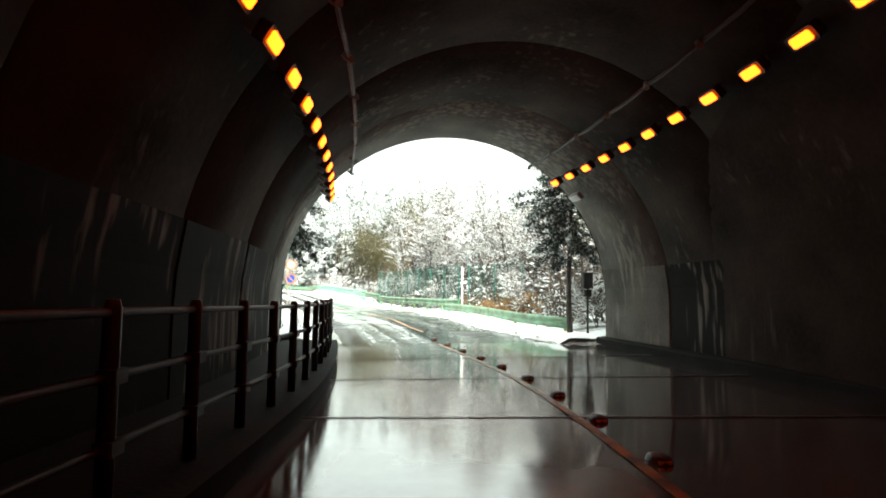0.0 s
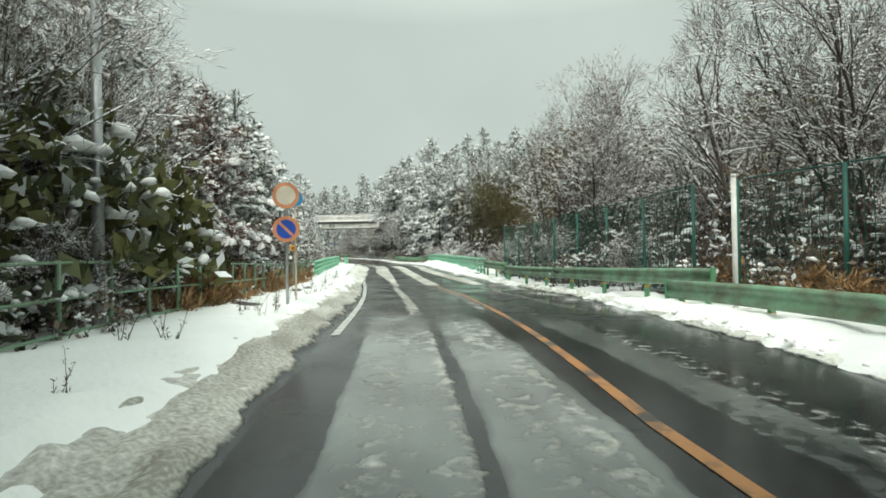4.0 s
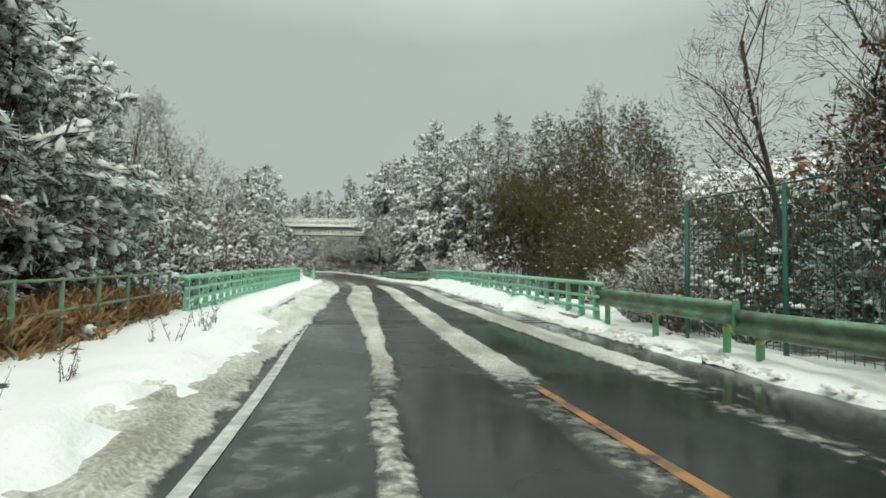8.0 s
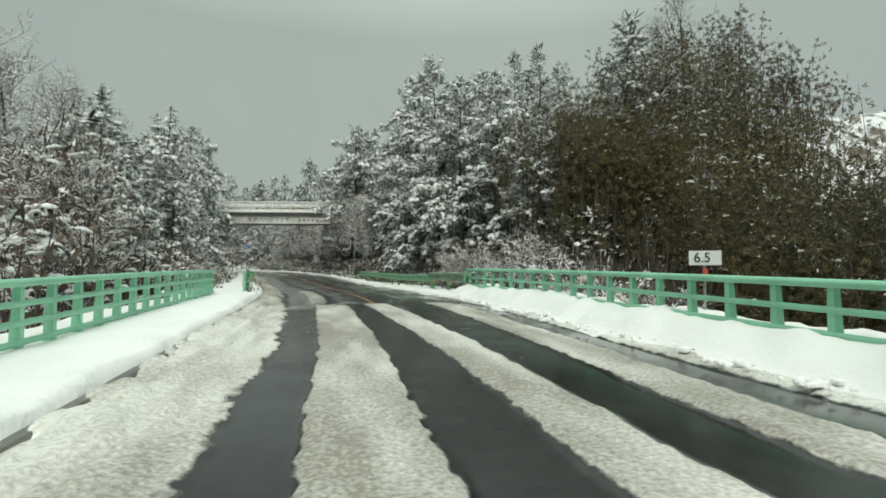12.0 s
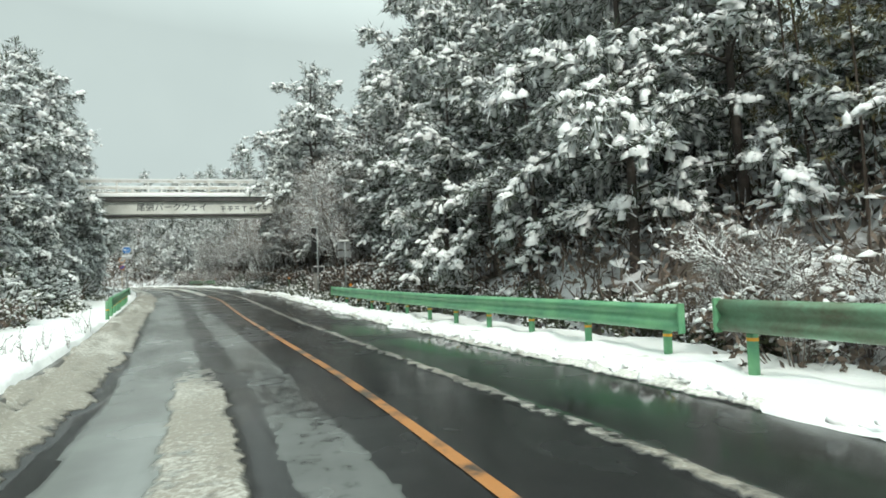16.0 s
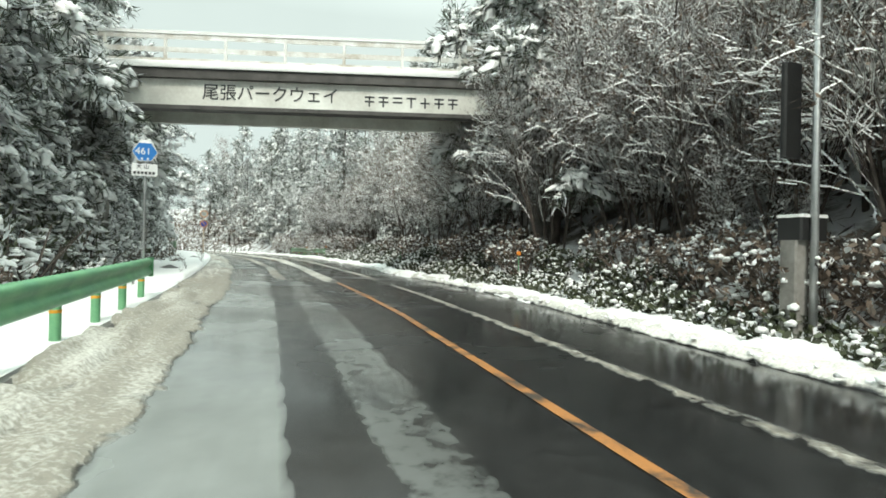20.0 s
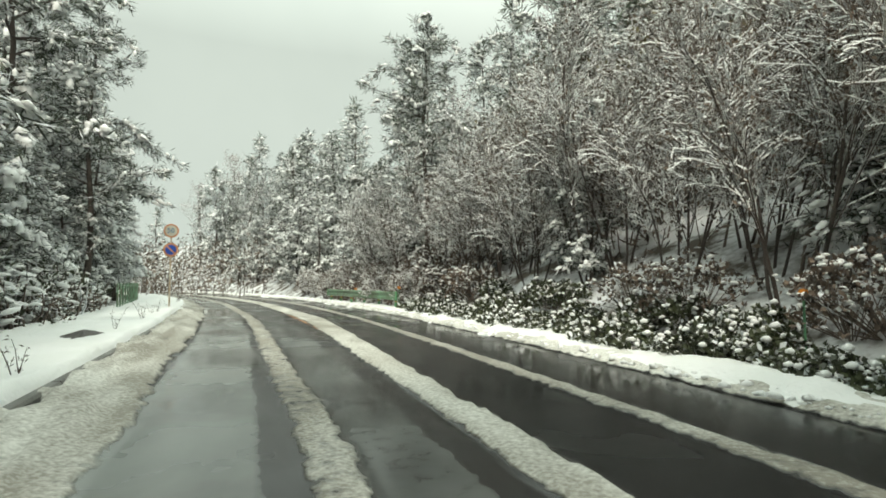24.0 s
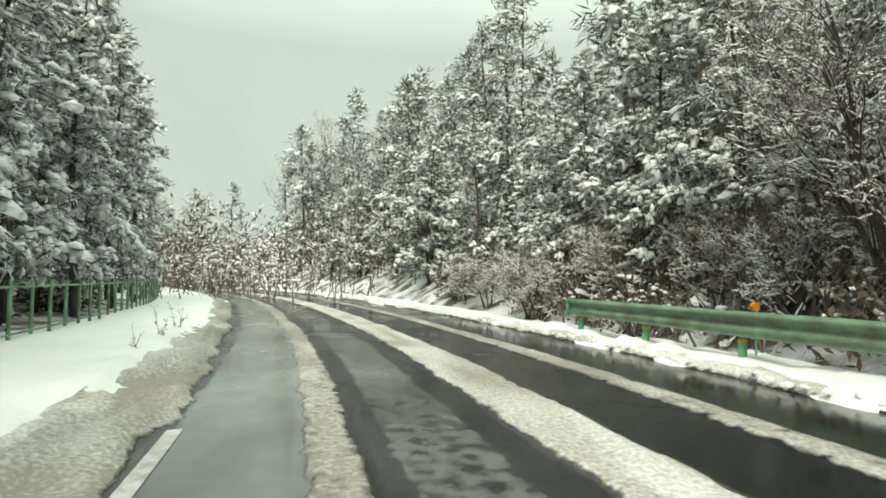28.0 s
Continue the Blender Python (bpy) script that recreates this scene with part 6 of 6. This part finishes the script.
def no_parking(parent, z, r, ring, disc):
    d = part("no_parking_disc", Soup().disc(r, -0.05, -0.035, 36, z).done("no_parking_disc", ring), parent, "round red-rimmed blue disc with a red bar")
    part("blue_field", Soup().disc(r * 0.72, -0.056, -0.05, 36, z).done("blue_field", disc), d)
    a = 0.72 * r * 0.98
    w = 0.1 * r
    c = math.sqrt(0.5)
    q = [(-a * c - w * c, a * c - w * c), (-a * c + w * c, a * c + w * c), (a * c + w * c, -a * c + w * c), (a * c - w * c, -a * c - w * c)]
    v = [(x, y, z + zz) for y in (-0.06, -0.0565) for x, zz in q]
    part("red_bar", mesh("red_bar", v, [(0, 1, 2, 3), (7, 6, 5, 4), (0, 4, 5, 1), (1, 5, 6, 2), (2, 6, 7, 3), (3, 7, 4, 0)], ring), d)
    return d


sign_a = thing("no_parking_sign", "two red-rimmed discs on a grey sign pole in snow", "road sign", m=stand(24.6, -2.08, 0.0, 6))
part("pole", pole_mesh(2.55, 0.03, STEEL), sign_a)
no_parking(sign_a, 1.66, 0.24, FADERED, BLUEPAINT)
up = part("upper_disc", Soup().disc(0.24, -0.05, -0.035, 36, 2.28).done("upper_disc", FADERED), sign_a, "faded red-rimmed disc")
part("cream_field", Soup().disc(0.175, -0.056, -0.05, 36, 2.28).done("cream_field", CREAM), up)
for z in (1.2, 1.26, 1.0):
    part("clamp", Soup().tube([(0, 0, z), (0, 0, z + 0.025)], 0.045, 10).done("clamp", STEEL), sign_a)

sign_b = thing("cycle_path_sign", "round light blue path sign on a rusty white pole in snow", "road sign", m=stand(25.8, -2.13, 0.0, 8))
part("pole", pole_mesh(2.5, 0.022, RUSTPOLE), sign_b, "white pole stained with rust")
blue = part("disc", Soup().disc(0.155, -0.05, -0.036, 36, 2.38).done("disc", CYANPAINT), sign_b, "light blue disc with pale symbols")
part("rim", Soup().disc(0.164, -0.036, -0.026, 36, 2.38).done("rim", STEEL), blue)
part("pale_symbol", Soup().box(-0.025, 0.0, -0.056, -0.0505, 2.4, 2.46, 0.004).done("pale_symbol", CREAM), blue)
for x in (-0.06, 0.04):
    part("wheel_symbol", Soup().disc(0.02, -0.056, -0.0505, 16, 2.33, x).done("wheel_symbol", CREAM), blue)

sign_c = thing("warning_plate", "small square yellow plate on the fence before snowy pines", "sign", m=stand(34.3, -3.5, 0.1, 10))
part("pole", pole_mesh(1.75, 0.02, STEEL), sign_c)
part("plate", Soup().box(-0.1, 0.1, -0.04, -0.03, 1.44, 1.64, 0.01).done("plate", YELLOW), sign_c)
part("dark_mark", Soup().box(-0.04, 0.04, -0.045, -0.0405, 1.5, 1.57).done("dark_mark", TEXTDARK), sign_c)

sign_d = thing("distance_post", "white distance plate reading 6.5 behind the bridge railing", "sign", m=stand(53.7, 5.62, -0.05, -25))
part("pole", pole_mesh(1.35, 0.02, STEEL), sign_d)
part("plate", Soup().box(-0.23, 0.23, -0.04, -0.03, 1.2, 1.42, 0.01).done("plate", SIGNWHITE), sign_d)
lettering("6.5", 0.21, TEXTDARK, "lettering", pose(-0.165, -0.046, 1.31), sign_d, 0.95)
part("red_tag", Soup().box(-0.035, 0.035, -0.04, -0.03, 1.0, 1.15).done("red_tag", REDPAINT), sign_d)

route = thing("route_sign", "blue hexagonal route sign 461 above a white plate", "road sign", m=stand(96.4, -2.22, 0.0, 0))
part("pole", pole_mesh(2.85, 0.028, STEEL), route)
hexa = [(0.215 * math.cos(math.pi * k / 3), 0.195 * math.sin(math.pi * k / 3)) for k in range(6)]
shield = part("shield", mesh("shield", [(x, y, 2.73 + z) for y in (-0.05, -0.036) for x, z in hexa],
                             [(0, 1, 2, 3, 4, 5), (11, 10, 9, 8, 7, 6)] + [(k, k + 6, (k + 1) % 6 + 6, (k + 1) % 6) for k in range(6)], SIGNWHITE), route)
part("blue_face", mesh("blue_face", [(x * 0.93, y, 2.73 + z * 0.93) for y in (-0.054, -0.0505) for x, z in hexa],
                       [(0, 1, 2, 3, 4, 5), (11, 10, 9, 8, 7, 6)] + [(k, k + 6, (k + 1) % 6 + 6, (k + 1) % 6) for k in range(6)], ROUTEBLUE), shield)
lettering("461", 0.175, SIGNWHITE, "lettering", pose(-0.16, -0.06, 2.735), shield, 1.0)
for x in (-0.065, 0.03):
    part("lettering_bar", Soup().box(x, x + 0.035, -0.058, -0.0545, 2.585, 2.62).done("lettering_bar", SIGNWHITE), shield)
plate = part("name_plate", Soup().box(-0.21, 0.21, -0.05, -0.036, 2.29, 2.51, 0.01).done("name_plate", SIGNWHITE), route, "white plate with dark lettering")
lettering("犬 山", 0.095, TEXTDARK, "lettering", pose(-0.14, -0.056, 2.455), plate, 1.0)
for k in range(6):
    part("lettering_bar", Soup().box(-0.18 + 0.061 * k, -0.138 + 0.061 * k, -0.055, -0.0505, 2.32, 2.37).done("lettering_bar", TEXTDARK), plate)
part("snow_cap", Soup().box(-0.11, 0.11, -0.06, 0.02, 2.89, 2.94, 0.03).done("snow_cap", SNOW), route)

limit = thing("speed_limit_sign", "faded 50 disc above a no-parking disc on a pole", "road sign", m=stand(127.15, -2.22, 0.0, 2))
part("pole", pole_mesh(3.3, 0.032, RUSTPOLE), limit)
rim = part("limit_disc", Soup().disc(0.26, -0.05, -0.036, 36, 3.12).done("limit_disc", FADERED), limit, "faded red rim round a cream field with blue 50")
part("cream_field", Soup().disc(0.205, -0.055, -0.05, 36, 3.12).done("cream_field", CREAM), rim)
lettering("50", 0.26, TEXTBLUE, "lettering", pose(-0.15, -0.06, 3.12), rim, 1.0)
no_parking(limit, 2.4, 0.26, FADERED, BLUEPAINT)

# ---- posts, boxes and lamps ----
lamp_post = thing("street_lamp", "teal steel lamp post rising beside the tunnel mouth", "street lamp", m=stand(14.2, -2.95, 0.0))
part("pole", Soup().tube([(0, 0, -0.3), (0, 0, 1.2), (0, 0, 7.0), (0.2, 0.3, 8.2)], [0.1, 0.09, 0.065, 0.05], 12).done("pole", TEAL, True), lamp_post)
part("arm", Soup().tube([(0.2, 0.3, 8.2), (0.8, 0.6, 8.6), (1.6, 1.0, 8.7)], [0.045, 0.035, 0.03], 8).done("arm", TEAL, True), lamp_post)
lamp_two = thing("street_lamp", "grey street lamp arching out of the trees", "street lamp", m=stand(21.8, -3.9, 0.0))
part("pole", Soup().tube([(0, 0, -0.3), (0, 0, 1.2), (0, 0, 4.9)], [0.09, 0.075, 0.055], 12).done("pole", STEEL, True), lamp_two)
part("arm", Soup().tube([(0, 0, 4.9), (0.2, 0, 5.6), (0.9, 0, 6.0), (2.4, 0, 6.2)], [0.05, 0.04, 0.035, 0.03], 8).done("arm", STEEL, True), lamp_two)
head = Soup()
head.tube([(2.35, 0, 6.19), (2.55, 0, 6.22), (2.95, 0, 6.22), (3.15, 0, 6.19)], [0.05, 0.1, 0.1, 0.04], 10)
part("lamp_head", head.done("lamp_head", STEEL, True), lamp_two)

pillar = thing("gate_pillar", "old grey concrete gate pillar capped with snow", "pillar", m=stand(16.2, -2.78, 0.0))
part("shaft", Soup().box(-0.16, 0.16, -0.16, 0.16, 0, 1.4, 0.03).done("shaft", OLDCONC), pillar)
part("cap", Soup().box(-0.21, 0.21, -0.21, 0.21, 1.4, 1.48, 0.03).done("cap", OLDCONC), pillar)
part("snow_cap", Soup().box(-0.2, 0.2, -0.2, 0.2, 1.48, 1.6, 0.1).done("snow_cap", SNOW), pillar)
part("iron_post", Soup().box(0.1, 0.14, -0.5, -0.46, 0, 1.5).done("iron_post", BLACK), pillar)

control = thing("control_box", "black control box on a slim post at the tunnel mouth", "control box", m=stand(14.0, 5.95, 0.15))
part("post", Soup().tube([(0, 0, 0), (0, 0, 1.75)], 0.03, 8).done("post", BLACK, True), control)
part("case", Soup().box(-0.17, 0.13, -0.1, 0.1, 1.35, 1.8, 0.02).done("case", BLACK), control)
part("meter", Soup().box(-0.1, 0.1, -0.08, 0.06, 1.1, 1.3, 0.02).done("meter", BLACK), control)

white_post = thing("white_marker_post", "tall white marker post beside the green net", "post", m=stand(22.6, 5.3, 0.0))
part("shaft", Soup().tube([(0, 0, -0.2), (0, 0, 2.25)], 0.04, 8).done("shaft", WHITEPAINT, True), white_post)
part("cap", Soup().tube([(0, 0, 2.25), (0, 0, 2.3)], [0.05, 0.03], 8).done("cap", WHITEPAINT, True), white_post)

small_post = thing("sign_post", "grey post seen from behind a small sign plate", "sign", m=stand(85.4, 5.95, 0.1))
part("pole", pole_mesh(2.55, 0.035, STEEL), small_post)
for z0, z1 in ((2.18, 2.5), (1.86, 2.13)):
    part("plate", Soup().box(-0.3, 0.24, 0.036, 0.05, z0, z1, 0.005).done("plate", STEEL), small_post, "back of a grey sign plate")
part("snow_cap", Soup().box(-0.26, 0.16, -0.03, 0.08, 2.5, 2.57, 0.04).done("snow_cap", SNOW), small_post)

mast = thing("roadside_mast", "concrete pedestal with a dark box and a tall grey mast", "mast", m=stand(90.2, 5.95, 0.0))
part("pedestal", Soup().box(-0.11, 0.11, -0.11, 0.11, -0.2, 1.35, 0.02).done("pedestal", OLDCONC), mast)
part("case", Soup().box(-0.1, 0.34, -0.16, 0.16, 1.35, 1.62, 0.02).done("case", BLACK), mast, "black steel case")
part("snow_cap", Soup().box(-0.11, 0.35, -0.17, 0.17, 1.62, 1.66, 0.03).done("snow_cap", SNOW), mast)
part("pole", Soup().tube([(0.06, -0.2, 0), (0.06, -0.2, 1.4), (0.06, -0.2, 5.6)], [0.045, 0.045, 0.035], 8).done("pole", STEEL, True), mast)
part("board", Soup().box(-0.16, 0.12, 0.02, 0.1, 2.35, 3.5, 0.02).done("board", BLACK), mast, "long dark board behind the mast")


def marker(s, o, z, h=0.5):
    t = thing("delineator", "small orange delineator on a stake in the roadside shrubs", "marker", "orange delineators", m=stand(s, o, z))
    part("stake", Soup().tube([(0, 0, -0.2), (0, 0, h)], 0.015, 6).done("stake", GREEN), t)
    part("reflector", Soup().disc(0.06, -0.025, 0.025, 14, h + 0.04).done("reflector", ORANGEMARK), t)


for s, o, z in ((85.6, 6.2, 0.3), (98.0, 6.3, 0.45), (109.5, 6.5, 0.5), (124.9, 6.1, 0.4), (130.6, 5.9, 0.3)):
    marker(s, o, z)

unit = thing("vault_lamp", "pale rectangular lamp unit near the tunnel mouth, unlit", "lamp", m=stand(12.2, 4.55, 3.75) @ pose(0, 0, 0, 0, 45, 0))
part("housing", Soup().box(-0.1, 0.1, -0.25, 0.25, 0, 0.1, 0.02).done("housing", STEEL), unit)
part("lens", Soup().box(-0.08, 0.08, -0.22, 0.22, -0.02, -0.002, 0.02).done("lens", SIGNWHITE), unit)


# ---- weeds on the verge ----
def weed(seed):
    rng = np.random.default_rng(seed)
    t = thing("dead_weed", "dead dark weed stalk poking through the snow", "weed", "dead weeds along the pavement edge")
    so = Soup()
    for k in range(3):
        a = rng.random() * 6.3
        h = 0.25 + 0.45 * rng.random()
        pts = limb_path(rng, (0.04 * k, 0, -0.05), (0.25 * math.cos(a), 0.25 * math.sin(a), 1), h, 0.25, 4, 0.1)
        so.tube(pts, [0.006, 0.005, 0.004, 0.003, 0.002], 4, False)
        for q in range(6):
            tuft(so, rng, pts[1 + q % 4], (0, 0, 1), 0.055, 3, 0.1)
    part("stalk", so.done("stalk", WEED), t)
    return t


weeds = [weed(60 + k) for k in range(4)]
w_rng = random.Random(8)
for k in range(70):
    s = w_rng.choice((w_rng.uniform(14.5, 40), w_rng.uniform(14.5, 40), w_rng.uniform(66, 84), w_rng.uniform(100, 140)))
    m = stand(s, -1.98 - abs(w_rng.gauss(0, 0.35)), 0.2, w_rng.uniform(0, 360)) @ Matrix.Scale(w_rng.uniform(0.6, 1.2), 4)
    if k < 4:
        weeds[k].matrix_basis = m
    else:
        copy_thing(weeds[k % 4], m)
